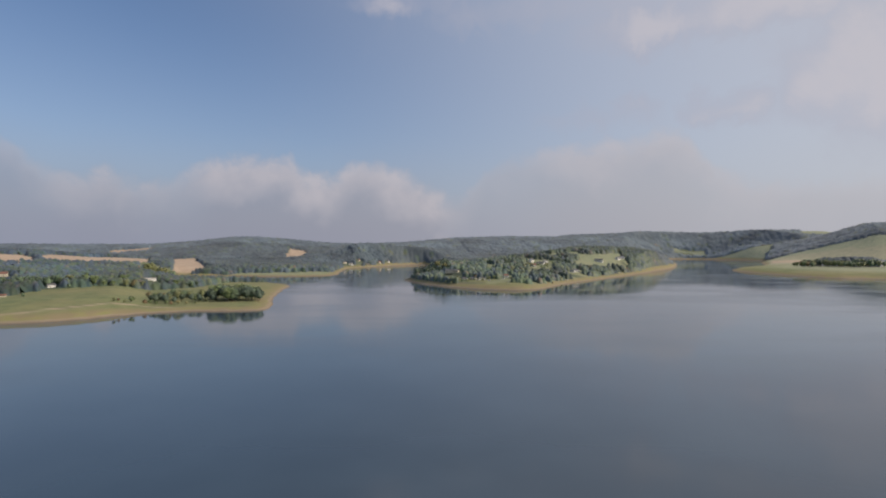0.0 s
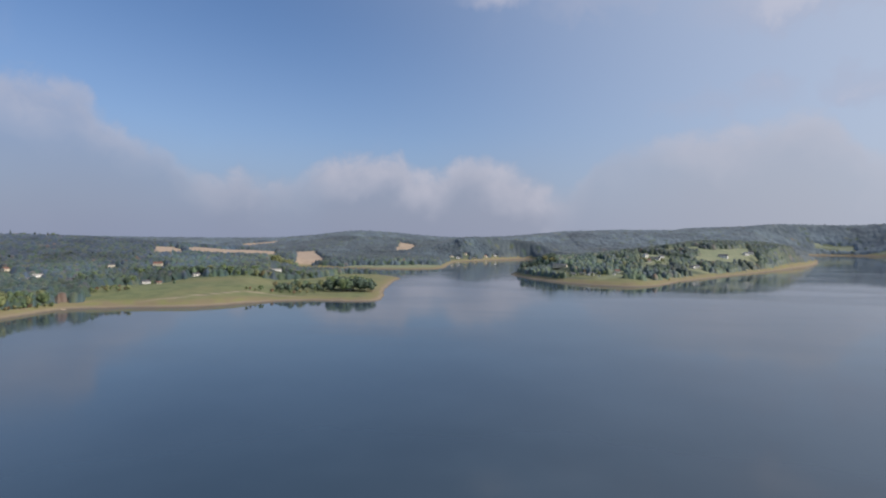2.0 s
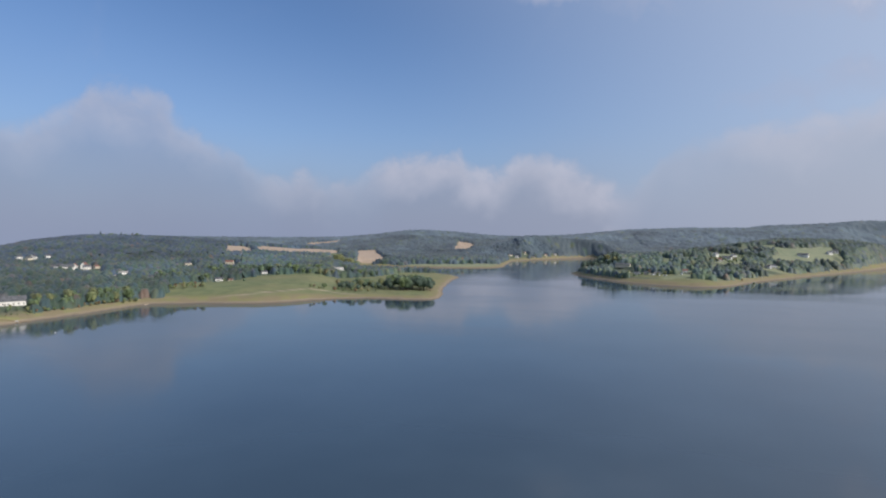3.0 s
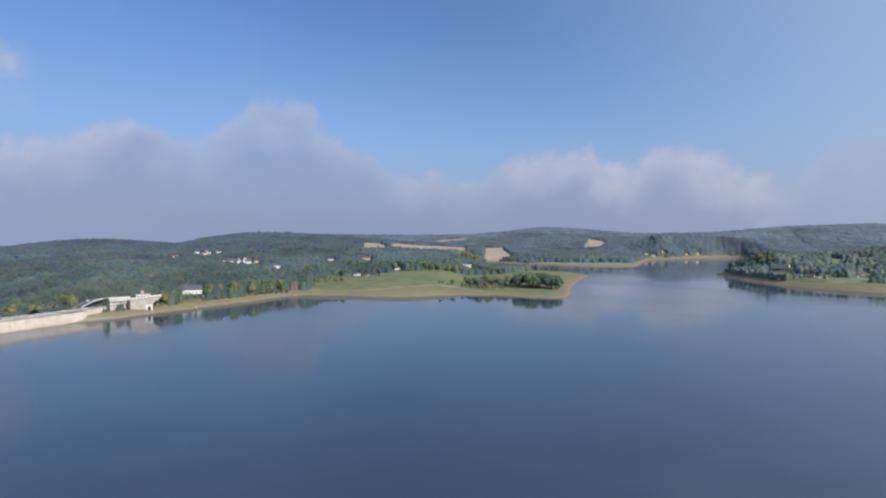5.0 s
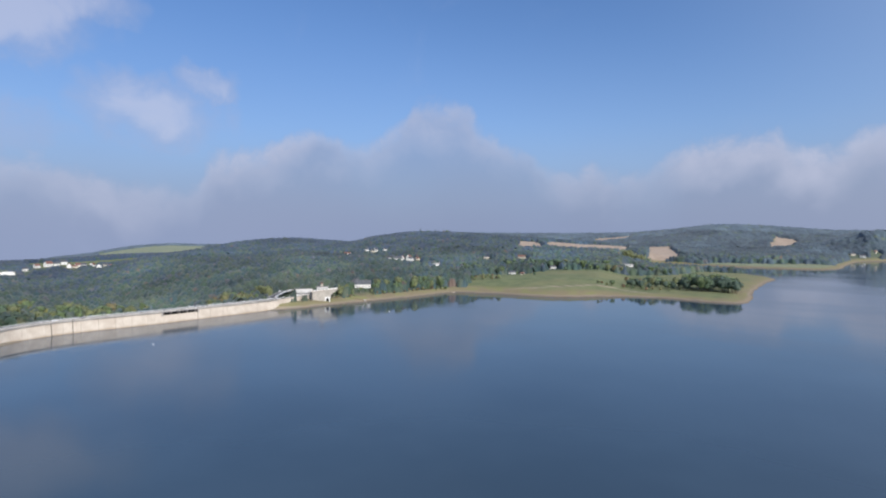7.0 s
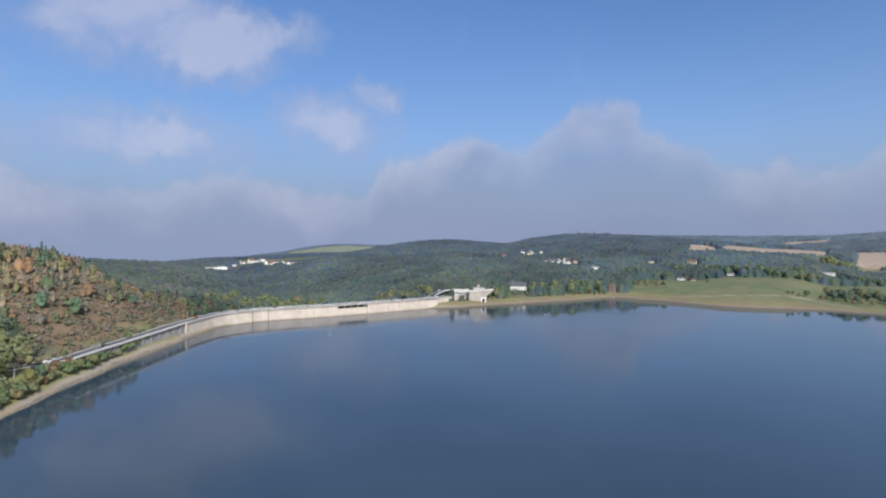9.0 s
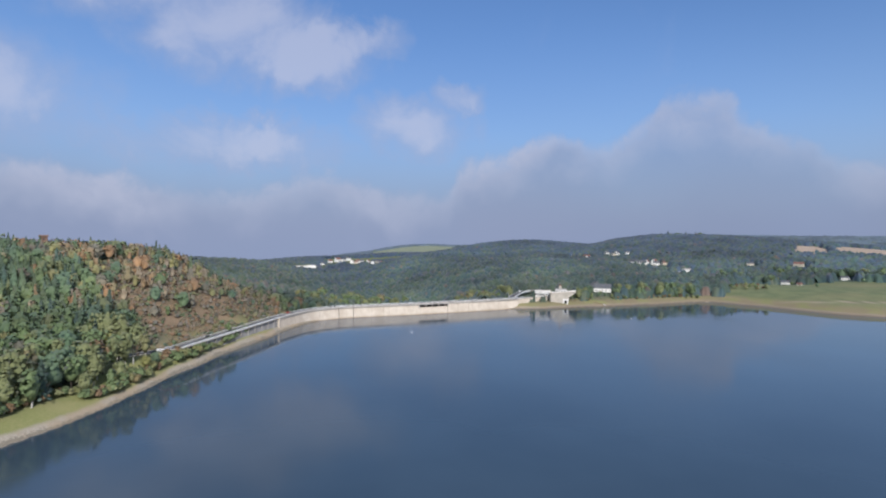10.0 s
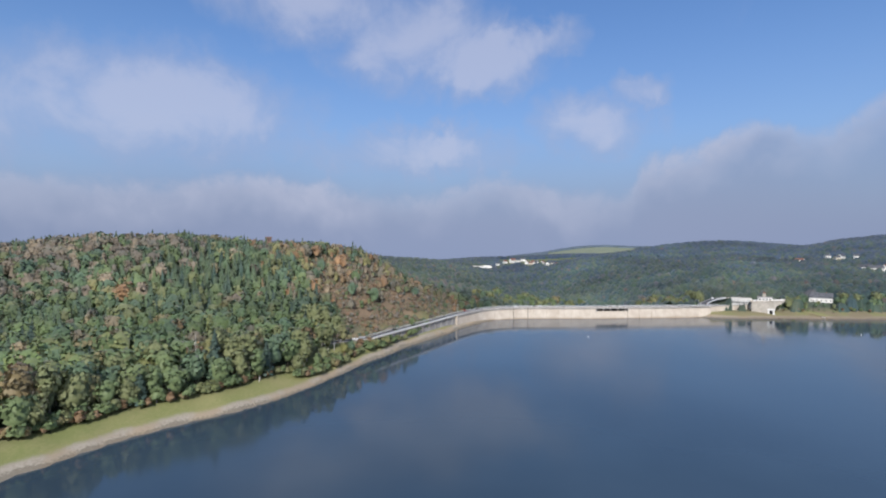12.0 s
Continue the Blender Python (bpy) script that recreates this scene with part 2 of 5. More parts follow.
WATER, GROUND, WOODS = water_material(), ground_material(), woods_material()
BARK = plain("bark", (0.05, 0.04, 0.03), (0.13, 0.11, 0.09), 2.0, 0.9)
BIRCH = plain("birch_bark", (0.35, 0.33, 0.3), (0.6, 0.58, 0.54), 2.0, 0.85)
CONCRETE = concrete_material("dam_concrete", (0.5, 0.435, 0.36), (0.62, 0.56, 0.48), (0.33, 0.26, 0.2))
CONCRETE_GREY = concrete_material("grey_concrete", (0.3, 0.29, 0.28), (0.42, 0.4, 0.38), (0.17, 0.15, 0.13))
ASPHALT = plain("asphalt", (0.05, 0.05, 0.053), (0.1, 0.1, 0.105), 0.6, 0.9)
# near-black for openings; on the portal and the slot it paints their shade
DARK = plain("dark_opening", (0.02, 0.02, 0.022), (0.04, 0.04, 0.042), 1.0, 0.8)
RAIL = plain("painted_rail", (0.68, 0.69, 0.7), (0.8, 0.81, 0.82), 1.0, 0.45, 0.1)
WHITE = plain("white_render", (0.72, 0.71, 0.68), (0.84, 0.83, 0.8), 0.8, 0.8)
CREAM = plain("cream_render", (0.55, 0.5, 0.4), (0.66, 0.6, 0.5), 0.8, 0.8)
SLATE = plain("slate_roof", (0.06, 0.065, 0.075), (0.12, 0.125, 0.14), 1.5, 0.6)
TILES = plain("red_tiles", (0.15, 0.08, 0.065), (0.22, 0.125, 0.1), 1.5, 0.75)
GLASS = plain("window_glass", (0.03, 0.035, 0.04), (0.05, 0.055, 0.06), 1.0, 0.08, 0.0, 0.6, 0.0)
PAINT = plain("white_paint", (0.75, 0.75, 0.75), (0.85, 0.85, 0.85), 2.0, 0.35, 0.0, 0.5, 0.0)
STAINED = plain("stained_steel", (0.1, 0.085, 0.07), (0.17, 0.145, 0.12), 1.5, 0.8)
BRICK = plain("old_brick", (0.15, 0.095, 0.07), (0.22, 0.145, 0.11), 2.0, 0.85)
STONE = plain("stone_blocks", (0.38, 0.35, 0.3), (0.52, 0.48, 0.42), 1.2, 0.85)

# ---- the plan of the place ----
def far(bearing, distance):
    """A place by its bearing (degrees to the left of the y axis) and its distance from the middle of the lake."""
    a = radians(bearing)
    return (-math.sin(a) * distance, math.cos(a) * distance)


def spline(points, step=12.0, closed=False):
    """A smooth line through the points (Catmull-Rom)."""
    p = np.array(points, float)
    k = len(p)
    made = []
    for i in range(k if closed else k - 1):
        a, b, c, d = (p[j % k] if closed else p[min(max(j, 0), k - 1)] for j in (i - 1, i, i + 1, i + 2))
        m = max(2, int(np.linalg.norm(c - b) / step))
        t = (np.arange(m) / m)[:, None]
        made.append(0.5 * (2 * b + (c - a) * t + (2 * a - 5 * b + 4 * c - d) * t ** 2 + (3 * b - a - 3 * c + d) * t ** 3))
    if not closed:
        made.append(p[-1:])
    return np.concatenate(made)


HILL_SHORE = [(-482, -24), (-433, -47), (-386, -65), (-352, -80), (-325, -85), (-290, -97), (-250, -118), (-220, -142), (-190, -158), (-171, -167), (-120, -205), (-40, -300)]
BACK_SHORE = [(60, -420), (250, -520), (600, -450), (900, -100), (1130, 400), (1280, 900), (1260, 1300)]
EAST_SHORE = [(1181, 1459), (1077, 1500), (1041, 1641), (1037, 1939), (1150, 2160), (1390, 2420), (1640, 2800), (1840, 3180), (2050, 3500), (1950, 3950), (1700, 4060), (1500, 3800)]
POINT_SHORE = [(1330, 3300), (1211, 2878), (923, 2232), (700, 1870), (575, 1693), (397, 1439), (265, 1250), (165, 1082), (57, 1097), (-55, 1224), (-130, 1416), (-70, 1560), (-30, 2000), (-60, 2450)]
NORTH_SHORE = [(-150, 2640), (-240, 2600), (-390, 2330), (-440, 2200), (-400, 1850), (-376, 1665), (-430, 1590), (-560, 1570), (-690, 1590), (-840, 1540), (-740, 1370), (-490, 1290), (-428, 1252), (-369, 1180)]
CAPE_SHORE = [(-352, 1082), (-306, 886), (-268, 770), (-265, 716), (-310, 702), (-363, 700), (-412, 662), (-440, 626), (-469, 594), (-512, 580), (-560, 562), (-604, 533)]
WEST_SHORE = [(-598, 470), (-592, 370), (-590, 322), (-589, 290), (-588, 262), (-593, 238), (-592, 205), (-584, 160), (-578, 123), (-572, 60), (-560, 24), (-536, 0)]
SHORE = spline(HILL_SHORE[::-1] + WEST_SHORE[::-1] + CAPE_SHORE[::-1] + NORTH_SHORE[::-1] + POINT_SHORE[::-1] + EAST_SHORE[::-1] + BACK_SHORE[::-1], 10.0, True)
SHORE += np.stack([3.0 * np.sin(np.arange(len(SHORE)) * 0.9) * np.random.rand(len(SHORE)), 3.0 * np.cos(np.arange(len(SHORE)) * 0.7) * np.random.rand(len(SHORE))], 1) * 0.6

# the upstream edge of the dam's crest, from the hill to the gatehouse, and its height
CREST = [(-378, -78), (-397, -70), (-444, -48), (-502, -22), (-545, 5), (-562, 34), (-568, 60), (-574, 122), (-580, 158), (-588, 205), (-597, 253), (-606, 272)]
CREST_Z = 12.0


def inside(x, y, ring):
    ring = np.asarray(ring, float)
    hit = np.zeros(x.shape, bool)
    for (ax, ay), (bx, by) in zip(ring, np.roll(ring, -1, 0)):
        if ay != by:
            hit ^= ((ay > y) != (by > y)) & (x < (bx - ax) * (y - ay) / (by - ay) + ax)
    return hit


def off_line(x, y, line, closed=False):
    """Distance from a line, and how far along it the nearest point lies (in segments)."""
    shape = x.shape
    x, y = x.ravel(), y.ravel()
    best, along = np.empty(x.size), np.empty(x.size)
    line = np.asarray(line, float)
    a = line if closed else line[:-1]
    v = (np.roll(line, -1, 0) if closed else line[1:]) - a
    size = np.maximum((v ** 2).sum(1), 1e-9)
    for k in range(0, x.size, 8192):
        px, py = x[k:k + 8192].astype(np.float32), y[k:k + 8192].astype(np.float32)
        low, run = np.full(px.size, 1e12, np.float32), np.zeros(px.size, np.float32)
        for i in range(len(a)):
            ex, ey = px - np.float32(a[i, 0]), py - np.float32(a[i, 1])
            vx, vy = np.float32(v[i, 0]), np.float32(v[i, 1])
            t = np.clip((ex * vx + ey * vy) / np.float32(size[i]), np.float32(0), np.float32(1))
            d = (ex - t * vx) ** 2 + (ey - t * vy) ** 2
            near = d < low
            np.copyto(low, d, where=near)
            np.copyto(run, t + np.float32(i), where=near)
        best[k:k + 8192], along[k:k + 8192] = np.sqrt(low), run
    return best.reshape(shape), along.reshape(shape)


def blobby(x, y, size, seed=0):
    """Cheap smooth noise, about -1 to 1."""
    r = np.random.RandomState(seed)
    v = 0
    for k in range(7):
        a, q = r.rand() * 6.283, (0.5 + r.rand()) * 6.283 / size
        v = v + np.sin((x * math.cos(a) + y * math.sin(a)) * q + r.rand() * 6.283 + 1.3 * np.sin((x * math.sin(a) - y * math.cos(a)) * q * 0.6))
    return v / 3.2


# ridges: the line of the crest as bearing, distance, height of the ground; and the breadth of the slope
RIDGES = [
    ([(74, 740, 2), (70, 830, 13), (67, 960, 24), (65, 1250, 32)], 105),
    ([(85, 1000, 2), (81, 1150, 12), (77.5, 1400, 22), (75, 1700, 26)], 95),
    ([(96, 760, 14), (93, 950, 12), (91, 1250, 6)], 110),
    ([(30.6, 1640, 16), (28.4, 1640, 20)], 70),
    ([(90, 700, 2), (93.5, 640, 15), (97, 610, 34), (100, 600, 53), (104, 600, 69), (108, 610, 70), (112, 620, 70.5), (117, 630, 74.5), (121, 640, 79.5), (128, 650, 77), (134, 650, 67.5), (148, 640, 58), (165, 560, 35)], 165),
    ([(76, 2300, 2), (73, 2250, 12), (70, 2150, 42), (66, 2050, 77), (63, 2000, 68), (60, 1950, 59), (57, 1950, 79), (53, 2000, 99), (49, 2050, 97), (44, 2200, 84), (40, 2400, 66)], 560),
    ([(48, 3600, 112), (42, 3600, 106), (36, 3600, 104), (30, 3500, 106), (26, 3400, 124), (22, 3300, 150), (20, 3300, 147), (17, 3300, 134), (13, 3300, 112), (8, 3400, 110)], 480),
    ([(14, 2600, 54), (11.5, 2650, 98), (9.3, 2650, 108), (7, 2700, 102), (5, 2750, 92), (2, 2900, 78)], 210),
    ([(6, 3500, 118), (4, 3500, 128), (0, 3600, 152), (-3, 3600, 158), (-6, 3600, 162), (-12, 3600, 158), (-17, 3650, 150), (-20, 3700, 120)], 460),
    ([(-13, 4700, 200), (-17, 4700, 208), (-20, 4700, 225), (-23, 4700, 232), (-30, 4700, 222), (-34, 4700, 215)], 430, 400),
    ([(4.6, 1470, 10), (3.5, 1500, 34), (1, 1520, 40), (-4, 1560, 47), (-9, 1800, 62), (-13.7, 2050, 86), (-17.6, 2200, 84), (-20, 2450, 60), (-21.6, 2600, 56), (-22.3, 2800, 18)], 190, 52),
    ([(-29, 4250, 120), (-31, 4200, 168), (-34, 4200, 232), (-39, 4200, 238), (-46, 4200, 232), (-60, 4200, 220)], 420),
    ([(-33.2, 2500, 12), (-35, 2540, 42), (-38, 2570, 44), (-40, 2600, 16)], 70),
    ([(84, 4500, 20), (80, 4400, 48), (77, 4300, 46), (73, 4300, 22), (68, 4400, 10)], 620),
    ([(64, 1150, 20), (58, 1150, 25), (52, 1180, 21), (46, 1300, 22), (40, 1500, 26)], 250),
    ([(114, 4700, 20), (124, 4700, 45), (136, 4700, 45), (150, 4700, 90), (180, 4600, 110), (-150, 4600, 120), (-110, 4600, 130), (-80, 4500, 160), (-60, 4400, 200)], 700),
]


SHELVES = [(88.6, 1760, -6, 150), (86.4, 1860, 5, 130), (83.6, 1820, -2, 140), (81, 1705, 4, 130), (90.4, 1680, -3, 120), (60.5, 1560, 29, 110), (57, 1610, 41, 90), (54.4, 1368, 24, 110), (51.2, 1160, 14, 90), (42, 1035, 12.5, 80), (67.1, 690, 10.8, 30), (66.4, 735, 11, 34), (65, 765, 11, 36)]


def height(x, y, detail=True):
    """The height of the ground, and the distance from the water (negative in it)."""
    x, y = np.asarray(x, float), np.asarray(y, float)
    s, _ = off_line(x, y, SHORE, True)
    s = np.where(inside(x, y, SHORE), -s, s)
    land = np.maximum(s, 0)
    z = 2.6 * (1 - np.exp(-land / 14)) + 0.014 * np.minimum(land, 900) + 1.4 * blobby(x, y, 160, 4) * np.minimum(land / 80, 1)
    z = z + 6 * blobby(x, y, 700, 5) * np.clip((land - 150) / 500, 0, 1)
    for crest, wide, *rest in RIDGES:
        line = [far(b, d) for b, d, _ in crest]
        r, along = off_line(x, y, line)
        top = np.interp(along, np.arange(len(crest)), [c[2] for c in crest])
        lift = (top - 4) * np.exp(-(r / wide) ** 2 * 0.72) * np.minimum(land / (rest[0] if rest else np.maximum(60, 3.2 * (top - 62))) + 0.03, 1)
        z = np.maximum(z, lift) + 3.5 * np.exp(-np.abs(z - lift) / 7) * np.minimum(land / 120, 1)
    # the land falls away downstream
    r, along = off_line(x, y, [far(90, 2150), far(91.5, 2900), far(93.5, 4900)])
    z = z - np.interp(along, [0, 1, 2], [8, 66, 150]) * np.exp(-(r / np.interp(along, [0, 1, 2], [330, 500, 1000])) ** 2) * np.clip((land - 300) / 400, 0, 1)
    r, _ = off_line(x, y, [far(86, 2700), far(76, 3050)])
    z = z - 34 * np.exp(-(r / 430) ** 2)
    r, along = off_line(x, y, [far(94, 1650), far(97, 1950), far(99, 2500), far(99, 4900)])
    z = z - np.interp(along, [0, 1, 2, 3], [14, 30, 50, 90]) * np.exp(-(r / np.interp(along, [0, 1, 2, 3], [130, 190, 260, 500])) ** 2)
    # the shelves on which the houses stand: bearing, distance, height, breadth
    for b, d, top, wide in SHELVES:
        fx, fy = far(b, d)
        w = np.exp(-(((x - fx) ** 2 + (y - fy) ** 2) / wide ** 2)) * np.clip((land - 20) / 60, 0, 1)
        z = z * (1 - w) + top * w
    # the valley below the dam
    r, _ = off_line(x, y, [far(80, 650), far(82, 900), far(86, 1300), far(87, 1550)])
    z = z - np.maximum(z + 22, 0) * np.exp(-(r / 135) ** 2) * np.clip((land - 10) / 45, 0, 1)
    # the bench that carries the road along the hill
    r, along = off_line(x, y, np.array(CREST[:5]))
    back = np.clip((land - 3) / 13, 0, 1)
    z = np.where((r < 16) & (along < 3.3) & (land > 0), np.minimum(np.maximum(z, (CREST_Z - 0.6) * back), CREST_Z - 0.4), z)
    r, _ = off_line(x, y, HILL_ROAD)
    w = np.clip((22 - r) / 12, 0, 1) * np.clip((land - 8) / 8, 0, 1)
    z = z * (1 - w) + (CREST_Z - 0.5) * w
    # the cape and the shores of the inlet are low
    r, _ = off_line(x, y, CAPE_LOW + CAPE_LOW[:1])
    w = np.clip(np.where(inside(x, y, CAPE_LOW), r, 0) / 50, 0, 1)
    z = z - w * 0.72 * np.maximum(z - 2.5, 0)
    # the grassy bank in front of the gatehouse
    r, _ = off_line(x, y, [(-600, 256), (-607, 276), (-611, 300), (-609, 322)])
    z = np.where(r < 30, np.maximum(z, 6.2 * np.exp(-(r / 11) ** 2) * np.clip(land / 6, 0, 1)), z)
    if detail:
        z = z + 0.25 * blobby(x, y, 23, 6) * np.clip(land / 12, 0, 1)
    return np.where(s < 0, np.maximum(s * 0.16, -14) - 0.05, z), s


# kinds of land, as rings on the plan
# how much the grass is paled; on far fields this paints haze
PALE_GRASS = {"east_field": 1.0, "east_clearing": 1.0, "hill_field": 0.8, "point_glade": 0.6, "point_village": 0.5, "point_top": 0.5, "north_meadow": 0.6}
MEADOW = [far(47.0, 815), far(46.8, 870), far(45.5, 960), far(42, 1010), far(38.5, 1090), far(34.5, 1120), far(30, 1130), far(26.5, 1170), far(23, 1330), far(16, 1330), far(16, 700), far(30, 740), far(44, 760), far(46.6, 775)]
OPEN_LAND = {
    "meadow": MEADOW,
    "north_meadow": [far(24, 1740), far(20, 1660), far(15, 1640), far(12.3, 1690), far(12.6, 1790), far(17, 1770), far(22, 1790)],
    "north_bank": [far(10.8, 2280), far(3, 2630), far(3, 2690), far(10.6, 2325)],
    "point_bank": [far(-1, 1150), far(-3, 1070), far(-9, 1060), far(-15, 1440), far(-14.6, 1500), far(-11, 1270), far(-8.6, 1140), far(-3, 1140)],
    "point_village": [far(-8.0, 1520), far(-10.8, 1490), far(-10.8, 1680), far(-8.0, 1700)],
    "point_top": [far(-9.5, 1780), far(-13.6, 1900), far(-13.0, 1960), far(-9.5, 1840)],
    "point_camp": [far(0.9, 1215), far(-4.8, 1125), far(-4.8, 1195), far(0.6, 1300)],
    "point_glade": [far(-13.6, 1640), far(-16.6, 1780), far(-18.0, 1960), far(-17.5, 2060), far(-14.6, 1930), far(-12.5, 1720)],
    "east_bank": [far(-26.5, 2300), far(-29, 2000), far(-36, 1700), far(-46, 1600), far(-46, 3780), far(-38, 3800), far(-31, 3850), far(-29, 3500), far(-29.5, 2900)],
    "east_field": [far(-25.6, 4180), far(-27, 4050), far(-31.5, 3800), far(-31.2, 4100), far(-30.2, 4420), far(-27.5, 4440)],
    "east_clearing": [far(-22.5, 4500), far(-25.5, 4480), far(-25.5, 4560), far(-22.5, 4580)],
    "hill_field": [far(83, 2750), far(73, 2750), far(73, 4080), far(79, 4150), far(83, 3900)],
    "village_green": [far(88, 1850), far(80, 1850), far(79, 2020), far(88, 2020)],
}
STRAW = {
    "stubble_a": [far(28.3, 1770), far(26.4, 1780), far(24.6, 1840), far(25.4, 2000), far(26.2, 2690), far(28.4, 2720)],
    "stubble_b": [far(38.6, 1670), far(36.5, 1650), far(33, 1750), far(30.2, 1810), far(30.2, 2420), far(33.0, 2350), far(36.5, 2180), far(38.6, 1960)],
    "stubble_c": [far(41.6, 1580), far(38.9, 1610), far(38.9, 1800), far(39.6, 1900), far(41.4, 1860)],
    "stubble_d": [far(18.0, 2560), far(15.8, 2540), far(15.8, 2900), far(17.4, 2930)],
    "stubble_e": [far(33.5, 3120), far(30, 3120), far(30, 3240), far(33.5, 3240)],
    # pale pastures; their share of straw also stands in for haze
    "pasture_b": [far(-30, 2700), far(-46, 2500), far(-46, 3000), far(-31, 3100)],
    "pasture_c": [far(-31, 3500), far(-46, 3350), far(-46, 3720), far(-31, 3850)],
    "stubble_f": [far(-31, 3100), far(-46, 3000), far(-46, 3350), far(-31, 3500)],
}
TRACK = [far(48, 835), far(44, 800), far(38.4, 800), far(35, 820), far(32.5, 838), far(29.5, 820), far(27, 795), far(24, 778)]
SCRUB = [far(90.8, 640), far(91.6, 530), far(94, 500), far(97, 452), far(100.5, 403), far(104, 370), far(106.5, 420), far(110, 530), far(106, 600), far(97, 625)]
CAPE_LOW = [far(34, 740), far(33, 1100), far(30, 1480), far(24, 1850), far(11, 1800), far(14, 700)]
HILL_ROAD = [(-255, -196), (-296, -166), (-332, -132), (-360, -100), (-378, -78)]


# woods that stand in the open country
COPSES = [
    [far(-25.0, 4100), far(-26.4, 4100), far(-26.4, 4300), far(-25.0, 4330)],
    [far(-30.2, 4040), far(-33, 3960), far(-46, 3900), far(-46, 4560), far(-31.4, 4520)],
    [far(-36, 3300), far(-46, 3250), far(-46, 3370), far(-36, 3400)],
    [far(-33.2, 2440), far(-38.6, 2470), far(-39.4, 2680), far(-33.4, 2600)],
    [far(-41, 2440), far(-46, 2400), far(-46, 2600), far(-41, 2620)],
    [far(-26.4, 4560), far(-30, 4560), far(-30, 4700), far(-26.4, 4700)],
]


def gardens(x, y):
    """Lawns and gardens between the trees on the point."""
    b, d = np.degrees(np.arctan2(-x, y)), np.hypot(x, y)
    return (b < -3.5) & (b > -18.3) & (d < 1950) & (blobby(x, y, 85, 41) > 0.12)


def open_land(x, y):
    b, d = np.degrees(np.arctan2(-x, y)), np.hypot(x, y)
    hit = gardens(x, y) | ((b < -25) & (b > -46) & (d > 2700) & (d < 4430)) | ((b < -33) & (b > -46) & (d > 2700))
    for ring in list(OPEN_LAND.values()) + list(STRAW.values()):
        hit |= inside(x, y, ring)
    for ring in COPSES:
        hit &= ~inside(x, y, ring)
    return hit


def mesh_from(name, verts, faces, mat, smooth=False, normals=None, **points):
    """A mesh from arrays of corners and of faces that all have the same number of corners; points: an attribute for every corner."""
    me = bpy.data.meshes.new(name)
    n, k = faces.shape
    me.vertices.add(len(verts))
    me.vertices.foreach_set("co", np.ascontiguousarray(verts, np.float32).ravel())
    me.loops.add(n * k)
    me.loops.foreach_set("vertex_index", np.ascontiguousarray(faces, np.int32).ravel())
    me.polygons.add(n)
    me.polygons.foreach_set("loop_start", np.arange(n, dtype=np.int32) * k)
    if smooth:
        me.polygons.foreach_set("use_smooth", np.ones(n, bool))
    for key, values in points.items():
        if values.ndim == 2:
            me.attributes.new(key, "FLOAT_COLOR", "POINT").data.foreach_set("color", np.ascontiguousarray(values, np.float32).ravel())
        else:
            me.attributes.new(key, "FLOAT", "POINT").data.foreach_set("value", np.ascontiguousarray(values, np.float32))
    me.update(calc_edges=True)
    me.validate()
    if normals is not None:
        me.normals_split_custom_set_from_vertices(normals.astype(np.float32))
    me.materials.append(mat)
    return me


def build_ground():
    turn = np.concatenate([np.arange(-46, 140, 0.34), np.arange(140, 314, 2.0)])
    reach = np.concatenate([[60, 120], np.arange(160, 240, 10.0), np.arange(240, 700, 4.6), np.arange(700, 1100, 8), np.arange(1100, 1800, 12), np.arange(1800, 3000, 26), np.arange(3000, 4930, 45), [4940]])
    a, r = np.meshgrid(np.radians(turn), reach, indexing="ij")
    x, y = -np.sin(a) * r, np.cos(a) * r
    z, s = height(x, y)
    na, nr = a.shape
    i = np.arange(na * nr).reshape(na, nr)
    j = np.roll(i, -1, 0)
    faces = np.stack([i[:, :-1], i[:, 1:], j[:, 1:], j[:, :-1]], -1).reshape(-1, 4)
    centre = na * nr
    tri = np.stack([i[:, 0], j[:, 0], np.full(na, centre)], -1)
    verts = np.concatenate([np.stack([x, y, z], -1).reshape(-1, 3), [[0, 0, -14]]])
    straw = np.zeros(x.shape)
    for key, ring in STRAW.items():
        # the pasture share lightens the eastern fields, as haze would
        straw = np.maximum(straw, inside(x, y, ring) * (0.25 if key.startswith("pasture") else 1.0))
    r, _ = off_line(x, y, spline(TRACK, 15.0))
    straw = np.maximum(straw, np.exp(-(r / 3.2) ** 2) * 0.85)
    r, _ = off_line(x, y, SCRUB + SCRUB[:1])
    scrub = np.clip(0.5 + (np.where(inside(x, y, SCRUB), r, -r) + 14 * blobby(x, y, 30, 31)) / 24, 0, 1)
    wood = 1.0 - np.maximum(open_land(x, y), 0)
    paled = np.zeros(x.shape)
    for key, much in PALE_GRASS.items():
        paled = np.maximum(paled, much * inside(x, y, OPEN_LAND[key]))
    paled = np.maximum(paled, 0.45 * gardens(x, y))
    bear, away = np.degrees(np.arctan2(-x, y)), np.hypot(x, y)
    # far eastern open land is paled again, haze put into its colour
    paled = np.maximum(paled, 0.9 * (bear < -11) * (bear > -46) * (away > 2700) * open_land(x, y))
    paled = np.maximum(paled, 0.75 * inside(x, y, OPEN_LAND["east_bank"]) * np.clip((s - 60) / 120, 0, 1))
    end = lambda v: np.append(v.ravel(), 0.0)
    quad_tris = np.concatenate([faces[:, [0, 1, 2]], faces[:, [0, 2, 3]], tri])
    me = mesh_from("ground", verts, quad_tris[:, ::-1], GROUND, True, shore=end(s), wood=end(wood), straw=end(straw), scrub=end(scrub), paled=end(paled))
